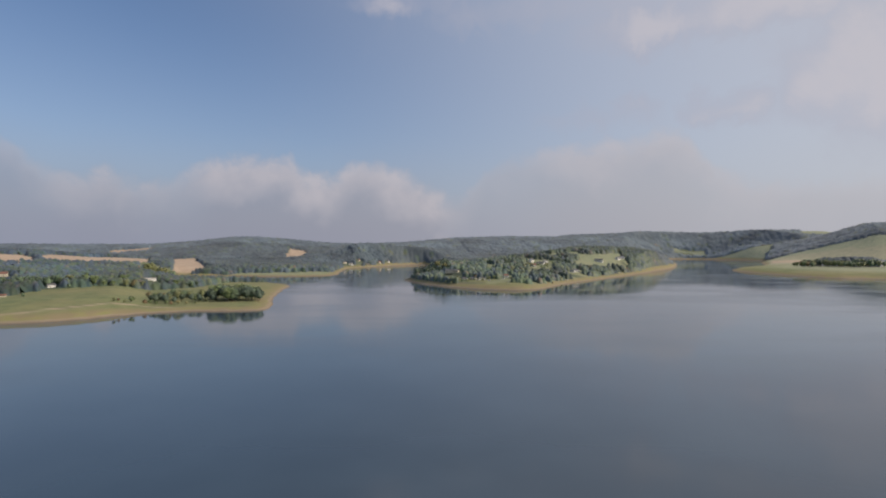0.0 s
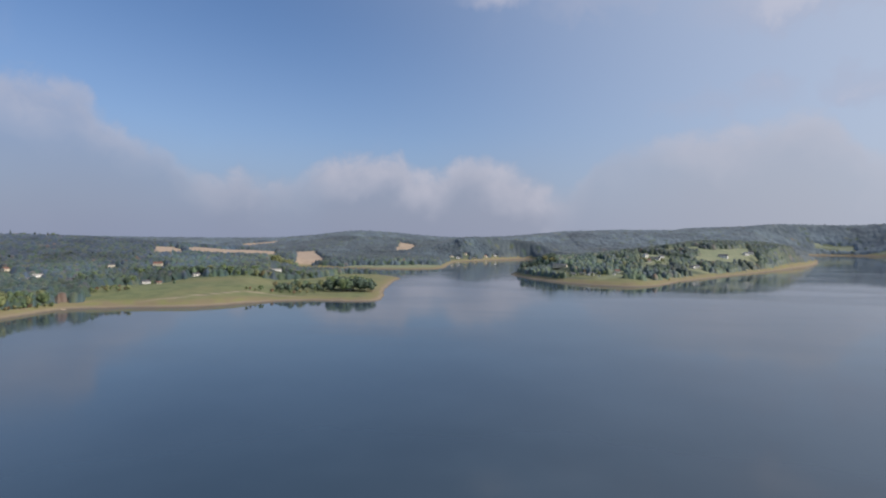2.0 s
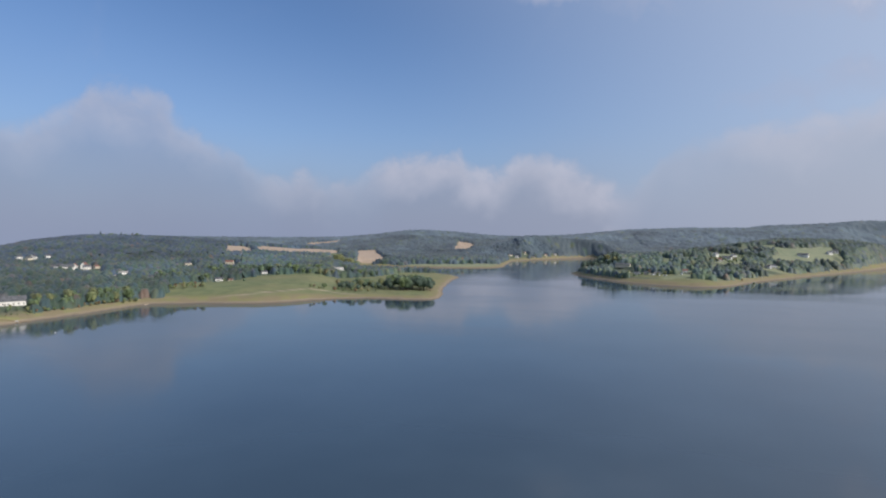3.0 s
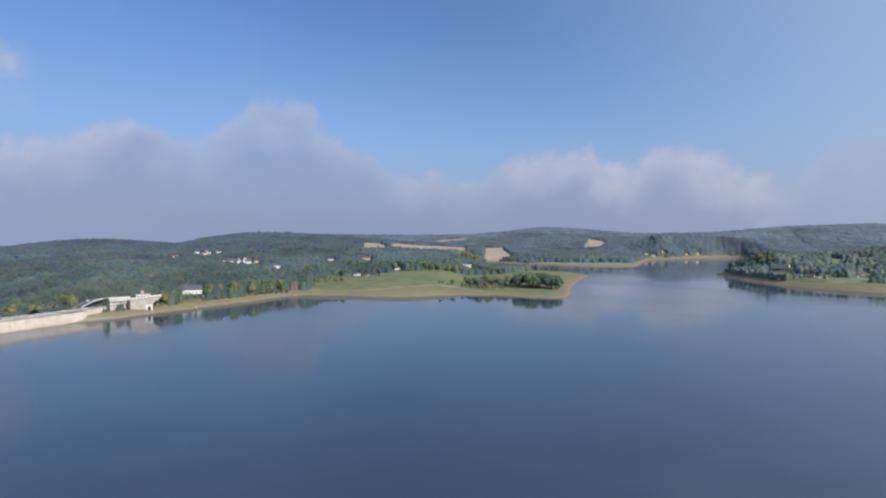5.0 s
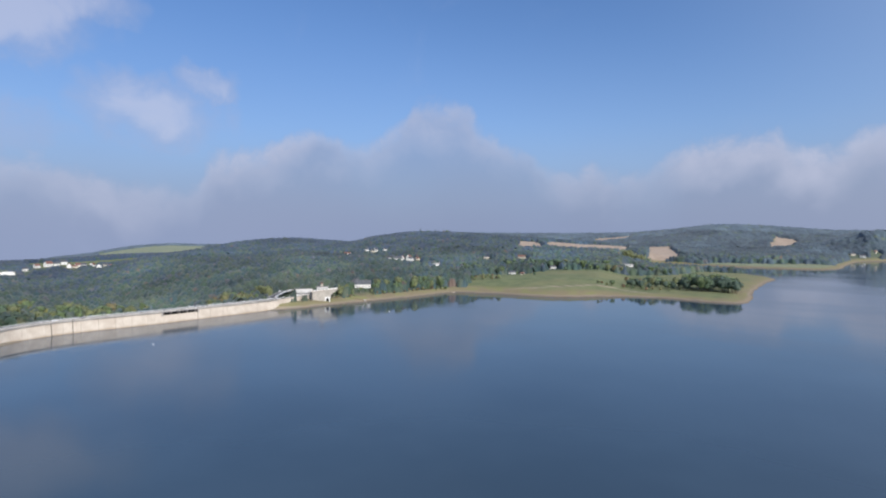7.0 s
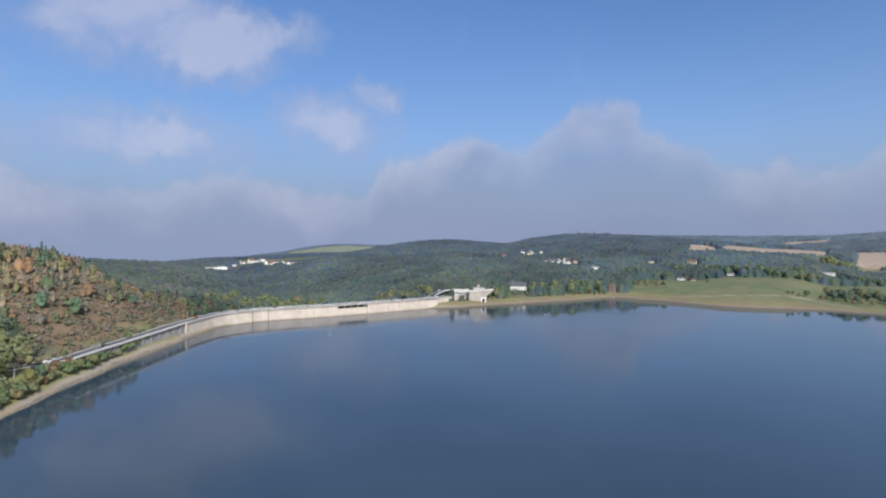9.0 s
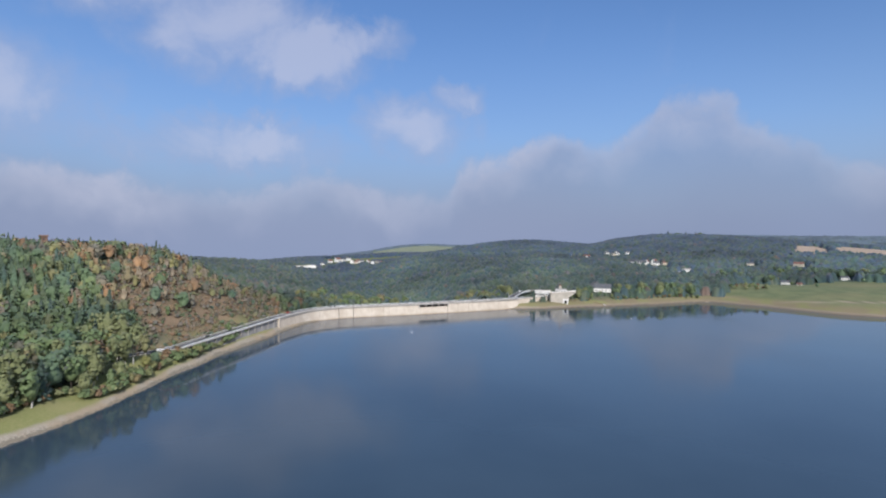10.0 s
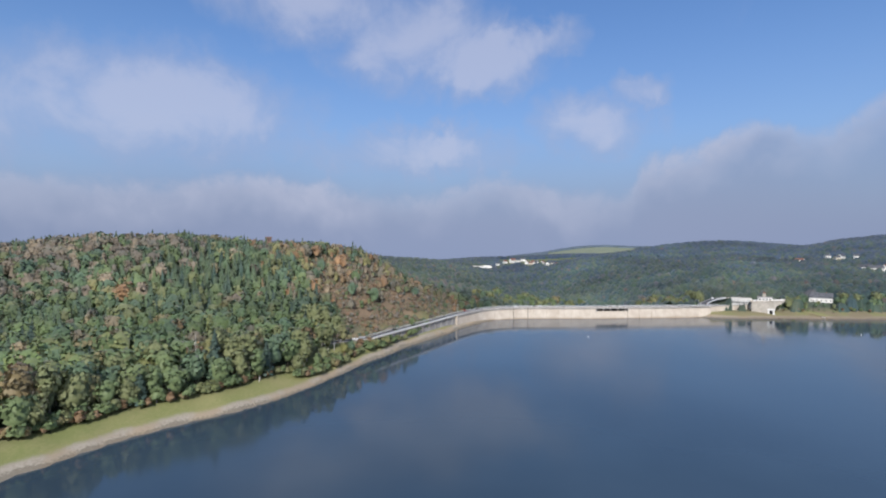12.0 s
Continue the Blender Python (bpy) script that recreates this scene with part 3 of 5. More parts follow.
    return tagged(new("ground", me), "rolling ground with meadows, stubble fields and gravel shores", "ground", kind="structure")


build_ground()


def build_lake():
    """The lake's surface: its outline a little way under the shore."""
    bm = bmesh.new()
    ring = SHORE[::1]
    mid = np.roll(ring, -1, 0) - np.roll(ring, 1, 0)
    out = np.stack([-mid[:, 1], mid[:, 0]], 1) / np.linalg.norm(mid, axis=1)[:, None]
    probe = ring + out * 3
    sign = np.where(inside(probe[:, 0], probe[:, 1], ring), -1, 1)[:, None]
    grown = ring + out * sign * 1.5
    f = bm.faces.new([bm.verts.new((x, y, 0.0)) for x, y in grown])
    bmesh.ops.triangulate(bm, faces=[f], ngon_method="EAR_CLIP")
    bmesh.ops.recalc_face_normals(bm, faces=bm.faces[:])
    if sum(f.normal.z for f in bm.faces) < 0:
        bmesh.ops.reverse_faces(bm, faces=bm.faces[:])
    me = bpy.data.meshes.new("water")
    bm.to_mesh(me)
    me.materials.append(WATER)
    return tagged(new("water", me), "calm blue-grey lake water with light ripples", "lake", kind="structure")


build_lake()

# ---- the dam ----
BRANCH = [(-597, 253), far(67.3, 672), far(66.9, 702), far(66.3, 735), far(65.2, 760), far(63.5, 775)]
ROAD_LINE = spline(HILL_ROAD[:-1] + CREST[:-2] + BRANCH, 6.0)


def along_line(line):
    """Places along a line, each with its direction to the left (away from the water) and the length so far."""
    line = np.asarray(line, float)
    t = np.gradient(line, axis=0)
    t /= np.linalg.norm(t, axis=1)[:, None]
    left = np.stack([-t[:, 1], t[:, 0]], 1)
    return line, left, np.concatenate([[0], np.cumsum(np.linalg.norm(np.diff(line, axis=0), axis=1))])


def extrude_line(line, left, profile, closed=True):
    """A bmesh with the profile (metres to the left, height) carried along a line."""
    bm = bmesh.new()
    rows = [[bm.verts.new((p[0] + q[0] * u, p[1] + q[1] * u, w)) for u, w in profile] for p, q in zip(line, left)]
    k = len(profile)
    for a, b in zip(rows[:-1], rows[1:]):
        for i in range(k if closed else k - 1):
            bm.faces.new((a[i], a[(i + 1) % k], b[(i + 1) % k], b[i]))
    if closed:
        bm.faces.new(rows[0])
        bm.faces.new(rows[-1][::-1])
    bmesh.ops.recalc_face_normals(bm, faces=bm.faces[:])
    return bm


def part(name, bm, mat, parent=None, label="", smooth=False):
    me = bpy.data.meshes.new(name)
    bm.to_mesh(me)
    bm.free()
    if smooth:
        me.polygons.foreach_set("use_smooth", np.ones(len(me.polygons), bool))
    me.materials.append(mat)
    ob = new(name, me)
    ob.parent = parent
    if label:
        ob["label"] = label
    return ob


def box(bm, x0, y0, z0, x1, y1, z1, bevel=0.0):
    """A box with its edges taken off."""
    g = bmesh.ops.create_cube(bm, size=1.0)
    for v in g["verts"]:
        v.co = Vector(((x0 + x1) / 2 + v.co.x * (x1 - x0), (y0 + y1) / 2 + v.co.y * (y1 - y0), (z0 + z1) / 2 + v.co.z * (z1 - z0)))
    if bevel:
        edges = list({e for v in g["verts"] for e in v.link_edges})
        bmesh.ops.bevel(bm, geom=edges, offset=bevel, segments=1, affect="EDGES")
    return bm


def stretch_of(line, left, run, a, b, n):
    at = np.linspace(a, b, n)
    return (np.stack([np.interp(at, run, line[:, k]) for k in (0, 1)], 1), np.stack([np.interp(at, run, left[:, k]) for k in (0, 1)], 1))


def build_dam():
    dam = tagged(new("dam"), "long curved concrete gravity dam with a road on its crest", "dam", kind="structure")
    line, left, run = along_line(spline(CREST[3:-1], 2.0))
    bearing = np.degrees(np.arctan2(-line[:, 0], line[:, 1]))
    s0, s1 = np.interp([-77.7, -74.7], -bearing, run)           # the spillway
    # upstream face in cast blocks with open joints between them
    marks = list(np.arange(0, s0 - 5, 13.6)) + [s0, (s0 + s1) / 2] + list(np.arange(s1, run[-1] - 5, 13.6)) + [run[-1]]
    for a, b in zip(marks[:-1], marks[1:]):
        top = CREST_Z - (4.6 if s0 - 1 < a < s1 - 1 else 1.6)
        pts, lef = stretch_of(line, left, run, a + 0.07, b - 0.07, 6)
        part("wall_block", extrude_line(pts, lef, [(0, top), (3.0, top), (3.0, -14), (-3.2, -14), (-1.2, 0)]), CONCRETE, dam)
    for a, b, top in ((0, s0, 1.7), (s0, s1, 4.9), (s1, run[-1], 1.7)):
        pts, lef = stretch_of(line, left, run, a, b, 40)
        part("core", extrude_line(pts, lef, [(3.2 if top > 2 else 0.35, CREST_Z - top), (7.2, CREST_Z - top), (26, -24), (0.35, -24)]), CONCRETE_GREY, dam, "grey inner body and downstream face")
    part("cornice", extrude_line(line, left, [(-0.85, CREST_Z - 1.5), (-0.85, CREST_Z - 0.35), (8.6, CREST_Z - 0.35), (8.6, CREST_Z - 1.5)]), CONCRETE_GREY, dam, "grey projecting crest slab")
    for k in range(5):
        pts, lef = stretch_of(line, left, run, s0 + 0.3 + (s1 - s0 - 1.6) * k / 4, s0 + 1.3 + (s1 - s0 - 1.6) * k / 4, 2)
        part("spillway_pier", extrude_line(pts, lef, [(2.6, CREST_Z - 1.5), (7.0, CREST_Z - 1.5), (7.0, CREST_Z - 4.7), (2.4, CREST_Z - 4.7)]), CONCRETE_GREY, dam)
    pts, lef = stretch_of(line, left, run, s0, s1, 8)
    part("spillway_gate", extrude_line(pts, lef, [(5.0, CREST_Z - 1.5), (5.3, CREST_Z - 1.5), (5.3, CREST_Z - 4.7), (5.0, CREST_Z - 4.7)]), DARK, dam, "dark steel gate under the crest")
    for g in np.interp([-86.4, -84.85], -bearing, run):           # dark gauge strips
        pts, lef = stretch_of(line, left, run, g - 0.3, g + 0.3, 2)
        part("gauge_strip", extrude_line(pts, lef, [(0.1, CREST_Z - 1.6), (-0.25, CREST_Z - 1.6), (-1.5, -0.5), (-1.1, -0.5)]), STAINED, dam, "dark stained gauge strip")
    for s in (s0 - 0.6, s1 + 0.6):
        pts, lef = stretch_of(line, left, run, s - 0.5, s + 0.5, 2)
        part("end_post", extrude_line(pts, lef, [(-1.1, CREST_Z + 1.6), (0.2, CREST_Z + 1.6), (0.2, CREST_Z - 5.0), (-1.1, CREST_Z - 5.0)]), CONCRETE_GREY, dam, "grey post beside the spillway")
    return dam


build_dam()


def build_parapets():
    """The parapet on the lake side and the guard rail on the valley side, each post a part."""
    line, left, run = along_line(spline(CREST, 3.0))
    rail = tagged(new("parapet"), "pale metal railing along the water side of the road", "railing", kind="structure")
    for w in (0.35, 0.72, 1.08):
        part("rail", extrude_line(line, left, [(-0.62, CREST_Z + w - 0.05), (-0.62, CREST_Z + w + 0.05), (-0.54, CREST_Z + w + 0.05), (-0.54, CREST_Z + w - 0.05)]), RAIL, rail)
    bm = box(bmesh.new(), -0.05, -0.05, -0.3, 0.05, 0.05, 1.12, 0.01)
    first = part("post", bm, RAIL, rail)
    for k, s in enumerate(np.arange(1.5, run[-1], 4.2)):
        p, q = stretch_of(line, left, run, s, s, 1)
        post = first if k == 0 else new("post", first.data)
        post.parent = rail
        post.location = (p[0][0] - 0.58 * q[0][0], p[0][1] - 0.58 * q[0][1], CREST_Z)
    guard = tagged(new("guard_rail"), "grey steel guard rail on the valley side of the road", "guard rail", kind="structure")
    part("rail", extrude_line(line, left, [(8.0, CREST_Z + 0.45), (8.0, CREST_Z + 0.78), (8.08, CREST_Z + 0.78), (8.08, CREST_Z + 0.45)]), RAIL, guard)
    first = part("post", box(bmesh.new(), -0.06, -0.06, -0.4, 0.06, 0.06, 0.75, 0.01), RAIL, guard)
    for k, s in enumerate(np.arange(1.5, run[-1], 6.0)):
        p, q = stretch_of(line, left, run, s, s, 1)
        post = first if k == 0 else new("post", first.data)
        post.parent = guard
        post.location = (p[0][0] + 8.16 * q[0][0], p[0][1] + 8.16 * q[0][1], CREST_Z)


build_parapets()


def build_ramp_barrier():
    """The pale barrier along the road where it leaves the dam."""
    barrier = tagged(new("road_barrier"), "pale concrete barrier along the road beyond the dam", "barrier", kind="structure")
    line, left, run = along_line(spline(BRANCH, 3.0))
    for a in np.arange(2, run[-1] - 45, 6.0):
        p, q = stretch_of(line, left, run, a + 0.08, a + 5.92, 3)
        part("barrier_block", extrude_line(p, q, [(-1.0, CREST_Z - 0.5), (-0.8, CREST_Z + 1.0), (-0.45, CREST_Z + 1.0), (-0.25, CREST_Z - 0.5)]), RAIL, barrier)


build_ramp_barrier()


def build_retaining_walls():
    wall = tagged(new("retaining_wall"), "grey concrete retaining wall under the hillside road", "wall", kind="structure")
    line, left, run = along_line(spline(CREST[:4], 3.0))
    part("wall", extrude_line(line, left, [(0.5, CREST_Z - 0.4), (1.4, CREST_Z - 0.4), (1.4, 2.0), (0.1, 2.0)]), CONCRETE_GREY, wall)
    part("parapet_wall", extrude_line(line, left, [(-1.0, CREST_Z - 0.3), (-1.0, CREST_Z + 0.75), (-0.7, CREST_Z + 0.75), (-0.7, CREST_Z - 0.3)]), WHITE, wall, "white parapet wall beside the footway")
    part("coping", extrude_line(line, left, [(-1.0, CREST_Z - 0.75), (-1.0, CREST_Z - 0.36), (1.5, CREST_Z - 0.36), (1.5, CREST_Z - 0.75)]), CONCRETE, wall, "pale projecting slab")
    for s in np.arange(6, run[-1] - 4, 11.0):
        p, q = stretch_of(line, left, run, s - 0.4, s + 0.4, 2)
        part("buttress", extrude_line(p, q, [(-0.5, CREST_Z - 0.8), (0.6, CREST_Z - 0.8), (0.6, 3.0), (-0.1, 3.0)]), CONCRETE_GREY, wall)
    p, q = stretch_of(line, left, run, run[-1] - 2.2, run[-1], 2)
    part("end_pillar", extrude_line(p, q, [(-1.6, CREST_Z - 0.4), (1.0, CREST_Z - 0.4), (1.0, -1.0), (-1.6, -1.0)]), CONCRETE, wall, "pale pillar where the wall meets the dam")
    bank = tagged(new("bank_wall"), "pale concrete wall between the dam and the gatehouse", "wall", kind="structure")
    line, left, run = along_line(spline([(-597, 253), (-606, 272), (-613, 292), (-617, 306)], 2.0))
    for k, a in enumerate(np.arange(0, run[-1] - 4, 9.0)):
        p, q = stretch_of(line, left, run, a + 0.1, min(a + 8.9, run[-1]), 5)
        part("wall_block", extrude_line(p, q, [(0, CREST_Z - 0.4), (1.6, CREST_Z - 0.4), (1.6, -2), (-0.7, -2)]), CONCRETE, bank)
    part("coping", extrude_line(line, left, [(-0.5, CREST_Z - 0.4), (-0.5, CREST_Z + 0.1), (1.9, CREST_Z + 0.1), (1.9, CREST_Z - 0.4)]), CONCRETE_GREY, bank)


build_retaining_walls()


def build_road():
    road = tagged(new("road"), "asphalt road over the dam crest and along the hill", "road", kind="structure")
    line, left, run = along_line(ROAD_LINE)
    part("carriageway", extrude_line(line, left, [(1.5, CREST_Z - 0.34), (1.5, CREST_Z - 0.2), (7.0, CREST_Z - 0.2), (7.0, CREST_Z - 0.34)]), ASPHALT, road)
    part("footway", extrude_line(line, left, [(-0.4, CREST_Z - 0.34), (-0.4, CREST_Z - 0.05), (1.45, CREST_Z - 0.05), (1.45, CREST_Z - 0.34)]), CONCRETE, road, "pale concrete footway")
    part("kerb", extrude_line(line, left, [(7.05, CREST_Z - 0.34), (7.05, CREST_Z - 0.05), (8.3, CREST_Z - 0.05), (8.3, CREST_Z - 0.34)]), CONCRETE_GREY, road)
    return road


build_road()


# ---- where the buildings stand: bearing, distance, length, depth, eaves, roof height, walls, roof, turn ----
W_S, W_T, C_S, C_T, W_F = (WHITE, SLATE), (WHITE, TILES), (CREAM, SLATE), (CREAM, TILES), (WHITE, CONCRETE_GREY)
HOUSES = {
    "village on the west slope": [
        (61.1, 1575, 16, 9, 5, 3, W_S, 10), (59.9, 1545, 18, 10, 5, 4, W_T, -15), (57.9, 1620, 12, 9, 6, 4, W_S, 30), (56.9, 1600, 18, 10, 6, 5, W_S, 70), (55.9, 1610, 11, 9, 6, 4, W_S, 20),
        (57.2, 1560, 12, 9, 5, 4, C_S, 40), (55.3, 1370, 22, 10, 7, 5, W_S, -20), (54.6, 1365, 26, 10, 6, 5, W_S, 15), (54.0, 1375, 14, 10, 7, 6, W_T, 80), (53.3, 1378, 15, 10, 8, 6, W_T, 70),
        (53.1, 1330, 13, 9, 6, 4, W_S, 10), (52.4, 1345, 10, 8, 5, 3, C_T, 35)],
    "houses above the meadow": [
        (51.3, 1150, 36, 11, 5, 2.5, W_F, 8), (50.3, 1190, 16, 11, 9, 2, W_F, 12), (49.9, 1160, 10, 9, 4, 3, W_S, 50), (47.9, 1060, 14, 9, 4, 3, C_S, -30), (47.3, 1115, 16, 10, 6, 4, W_S, 20),
        (42.1, 1035, 13, 8, 4, 2.5, W_S, 10), (41.0, 1022, 7, 5, 2.6, 1.5, C_T, 0), (37.8, 1130, 12, 8, 4, 2.5, W_S, 20), (44.9, 1335, 14, 9, 5, 3, C_S, 15), (41.1, 1360, 18, 10, 5, 4, C_T, -10), (58.3, 768, 23, 9, 5, 5.4, W_S, 4)],
    "village down the valley": [
        (86.5, 1865, 20, 12, 9, 7, W_T, 40), (85.9, 1900, 13, 10, 7, 5, W_S, 0), (85.4, 1940, 15, 11, 8, 5, W_S, 10), (85.0, 1800, 13, 10, 7, 6, W_T, 80), (84.4, 1850, 12, 9, 6, 5, W_T, 20), (84.0, 1855, 16, 10, 6, 5, W_S, 0),
        (83.3, 1840, 13, 10, 6, 5, W_T, 60), (82.8, 1700, 11, 10, 7, 5, W_S, 85), (82.3, 1740, 11, 9, 6, 4, C_S, 30), (81.8, 1708, 13, 10, 5, 4, W_T, 20), (81.0, 1705, 14, 9, 5, 4, W_S, -15), (80.0, 1680, 12, 9, 5, 4, W_S, 15),
        (95.5, 1605, 11, 10, 7, 5, W_S, 80), (87.3, 1830, 13, 10, 6, 5, W_T, 30), (88.1, 1760, 11, 10, 6, 4, W_S, 10), (84.6, 1775, 12, 9, 5, 4, C_T, 10), (94.3, 1620, 10, 8, 5, 3, C_S, 10)],
    "houses on the wooded point": [
        (-8.4, 1605, 16, 10, 7, 5, W_S, 60), (-8.7, 1520, 12, 9, 5, 4, W_T, 20), (-9.2, 1565, 14, 9, 6, 4, W_S, 5), (-9.9, 1630, 12, 9, 5, 4, W_S, 40), (-9.6, 1590, 11, 8, 5, 3, W_S, -20), (-12.7, 1510, 12, 8, 4, 3, W_S, -20),
        (-13.1, 1535, 14, 9, 5, 3, W_S, 30), (-15.4, 1820, 26, 10, 6, 4, W_S, -12), (-17.3, 1935, 16, 10, 6, 4, W_S, 50), (-17.7, 1965, 14, 9, 6, 4, W_S, 20), (-1.2, 1210, 11, 8, 4, 2.5, W_S, 5), (-2.2, 1205, 12, 8, 4, 2.5, C_S, -10),
        (-3.1, 1200, 10, 8, 4, 2.5, W_S, 15), (0.1, 1370, 34, 12, 5, 3, C_S, -10), (-5.7, 1260, 11, 8, 4, 3, W_T, 20)],
    "farms on the north shore": [
        (27.7, 1745, 14, 9, 5, 4, W_S, 20), (26.9, 1725, 24, 12, 5, 4, C_S, 5), (26.2, 1708, 18, 10, 5, 3, C_S, -10), (30.2, 1330, 22, 8, 3, 1.5, W_F, 10), (11.7, 2365, 16, 10, 5, 4, C_S, 30), (11.0, 2350, 16, 11, 6, 4, W_S, 10),
        (9.2, 2420, 13, 9, 5, 4, C_S, 0), (8.0, 2500, 12, 9, 5, 4, C_T, 40), (7.0, 2560, 12, 9, 5, 4, W_S, 20), (10.2, 2440, 14, 9, 5, 4, C_T, 70)],
}
HALL = (90.3, 1680)
CLEARINGS = []      # x, y, radius: kept free of trees
for group in HOUSES.values():
    for b, d, long, deep, *rest in group:
        CLEARINGS += [(*far(b, d - back), (8 if d < 1000 else 12) + long * 0.5) for back in (0, 20, 45, 75, 105)[:4 if d < 800 else 5]]
CLEARINGS += [(*far(b, HALL[1] - 25), 42) for b in (89.2, 90.3, 91.4)] + [(*far(63, 694), 26), (*far(65.3, 694), 20), (*far(67.0, 680), 20), (*far(66.7, 708), 16), (*far(112.4, 628), 9)]

# ---- woods and trees ----
def sprays(rng, count, kind, size):
    """Leaf sprays of a crown of height 1 that stands on its trunk: little bent quads on the crown's lumps, facing outwards."""
    if kind == "conifer":
        h = rng.rand(count) ** 0.75
        ang = rng.rand(count) * 6.283
        rad = (1 - h) * 0.24 * (0.72 + 0.4 * rng.rand(count)) * (0.8 + 0.2 * np.sin(h * 44)) + 0.012
        c = np.stack([np.cos(ang) * rad, np.sin(ang) * rad, 0.1 + 0.9 * h], 1)
        nrm = np.stack([np.cos(ang), np.sin(ang), 0.75 + 0 * h], 1)
        size = size * (0.45 + 0.75 * (1 - h))
    else:
        lumps = 9 if kind == "broad" else 7
        wide = 0.37 if kind == "broad" else 0.22
        lc = rng.normal(size=(lumps, 3))
        lc /= np.linalg.norm(lc, axis=1)[:, None]
        lc = lc * np.array([wide * 0.62, wide * 0.62, 0.27]) + np.array([0, 0, 0.60])
        lr = wide * (0.42 + 0.28 * rng.rand(lumps))
        lc[0], lr[0] = (0, 0, 0.62), wide * 0.85
        k = rng.randint(0, lumps, count)
        v = rng.normal(size=(count, 3))
        v /= np.linalg.norm(v, axis=1)[:, None]
        v[:, 2] = np.where(v[:, 2] < -0.35, -v[:, 2], v[:, 2])
        c = lc[k] + v * lr[k][:, None] * np.array([1, 1, 1.05]) * (0.8 + 0.25 * rng.rand(count))[:, None]
        nrm = v + 0.5 * (c - np.array([0, 0, 0.5]))
        size = size * (0.65 + 0.7 * rng.rand(count))
    nrm /= np.linalg.norm(nrm, axis=1)[:, None]
    shade = np.repeat(nrm + rng.normal(size=nrm.shape) * 0.22, 4, 0)
    nrm = nrm + rng.normal(size=nrm.shape) * 0.38
    nrm /= np.linalg.norm(nrm, axis=1)[:, None]
    t = np.cross(nrm, rng.normal(size=nrm.shape))
    t /= np.linalg.norm(t, axis=1)[:, None]
    b = np.cross(nrm, t)
    s = np.reshape(size, (-1, 1)) * np.ones((count, 1))
    bend = nrm * s * 0.25
    quad = np.stack([c - t * s - b * s * 0.7 - bend, c + t * s * 0.8 - b * s - bend * 0.4, c + t * s + b * s * 0.75 - bend, c - t * s * 0.75 + b * s + bend * 0.3], 1)
    return quad.reshape(-1, 3), np.arange(count * 4).reshape(-1, 4), shade / np.linalg.norm(shade, axis=1)[:, None]


def core(rng, kind, rings=3, around=6):
    """The dense inside of a crown, as a lumpy closed shell."""
    prof = {"broad": [(0.24, 0.12), (0.45, 0.33), (0.72, 0.30), (0.92, 0.1)], "slim": [(0.2, 0.06), (0.42, 0.16), (0.7, 0.15), (0.93, 0.05)],
            "conifer": [(0.08, 0.16), (0.3, 0.15), (0.6, 0.08), (0.96, 0.01)]}[kind]
    if rings == 2:
        prof = prof[1:]
    v, f = [], []
    for z, r in prof:
        for i in range(around):
            a = 6.283 * (i + 0.5 * rng.rand()) / around
            rr = 0.82 * r * (0.75 + 0.5 * rng.rand())
            v.append((math.cos(a) * rr, math.sin(a) * rr, z + 0.05 * (rng.rand() - 0.5)))
    for k in range(len(prof) - 1):
        for i in range(around):
            j = (i + 1) % around
            f.append((k * around + i, k * around + j, (k + 1) * around + j, (k + 1) * around + i))
    top = (len(prof) - 1) * around
    if around == 6:
        f += [(top, top + 1, top + 2, top + 3), (top, top + 3, top + 4, top + 5)]
    elif around == 5:
        f += [(top, top + 1, top + 2, top + 3)]
    elif around == 4:
        f += [(top, top + 1, top + 2, top + 3)]
    v = np.array(v)
    out = (v - np.array([0, 0, 0.42])) * np.array([1, 1, 0.6])
    return v, np.array(f), out / np.linalg.norm(out, axis=1)[:, None]


def crown(seed, kind, count, size, around=6, rings=3):
    rng = np.random.RandomState(seed)
    v, f, out = core(rng, kind, rings, around)
    if count:
        v2, f2, out2 = sprays(rng, count, kind, size)
        return np.concatenate([v, v2]), np.concatenate([f, f2 + len(v)]), np.concatenate([out, out2])
    return v, f, out


# summer's end: greens, olive, straw, rust and bare grey; weights differ from slope to slope
GREENS = np.array([(0.095, 0.135, 0.065), (0.115, 0.155, 0.072), (0.085, 0.13, 0.072), (0.145, 0.165, 0.08), (0.08, 0.125, 0.082)])
AUTUMN = np.array([(0.21, 0.155, 0.095), (0.235, 0.15, 0.085), (0.2, 0.175, 0.11), (0.185, 0.18, 0.085), (0.22, 0.185, 0.14), (0.175, 0.15, 0.12), (0.16, 0.15, 0.12)])
SPRUCE = np.array([(0.06, 0.10, 0.075), (0.07, 0.115, 0.088), (0.085, 0.13, 0.10)])
LARCH = np.array([(0.10, 0.145, 0.08), (0.115, 0.155, 0.085), (0.09, 0.135, 0.085)])
# leaf colours of far woods with the blue of haze mixed in
HAZE_BLUE = np.array([(0.078, 0.108, 0.116), (0.086, 0.116, 0.124), (0.092, 0.122, 0.128)])


def unit(v):
    return v / np.linalg.norm(v, axis=1)[:, None]


def scatter(rng, bearings, near, away, spacing):
    """Places about a spacing apart in a sector of the plan."""
    x0 = np.arange(-away, away, spacing)
    x, y = np.meshgrid(x0, x0)
    x, y = x.ravel(), y.ravel()
    d0 = np.hypot(x, y)
    b0 = np.degrees(np.arctan2(-x, y))
    keep = (d0 > near) & (d0 < away) & (b0 > bearings[0]) & (b0 < bearings[1])
    x, y = x[keep], y[keep]
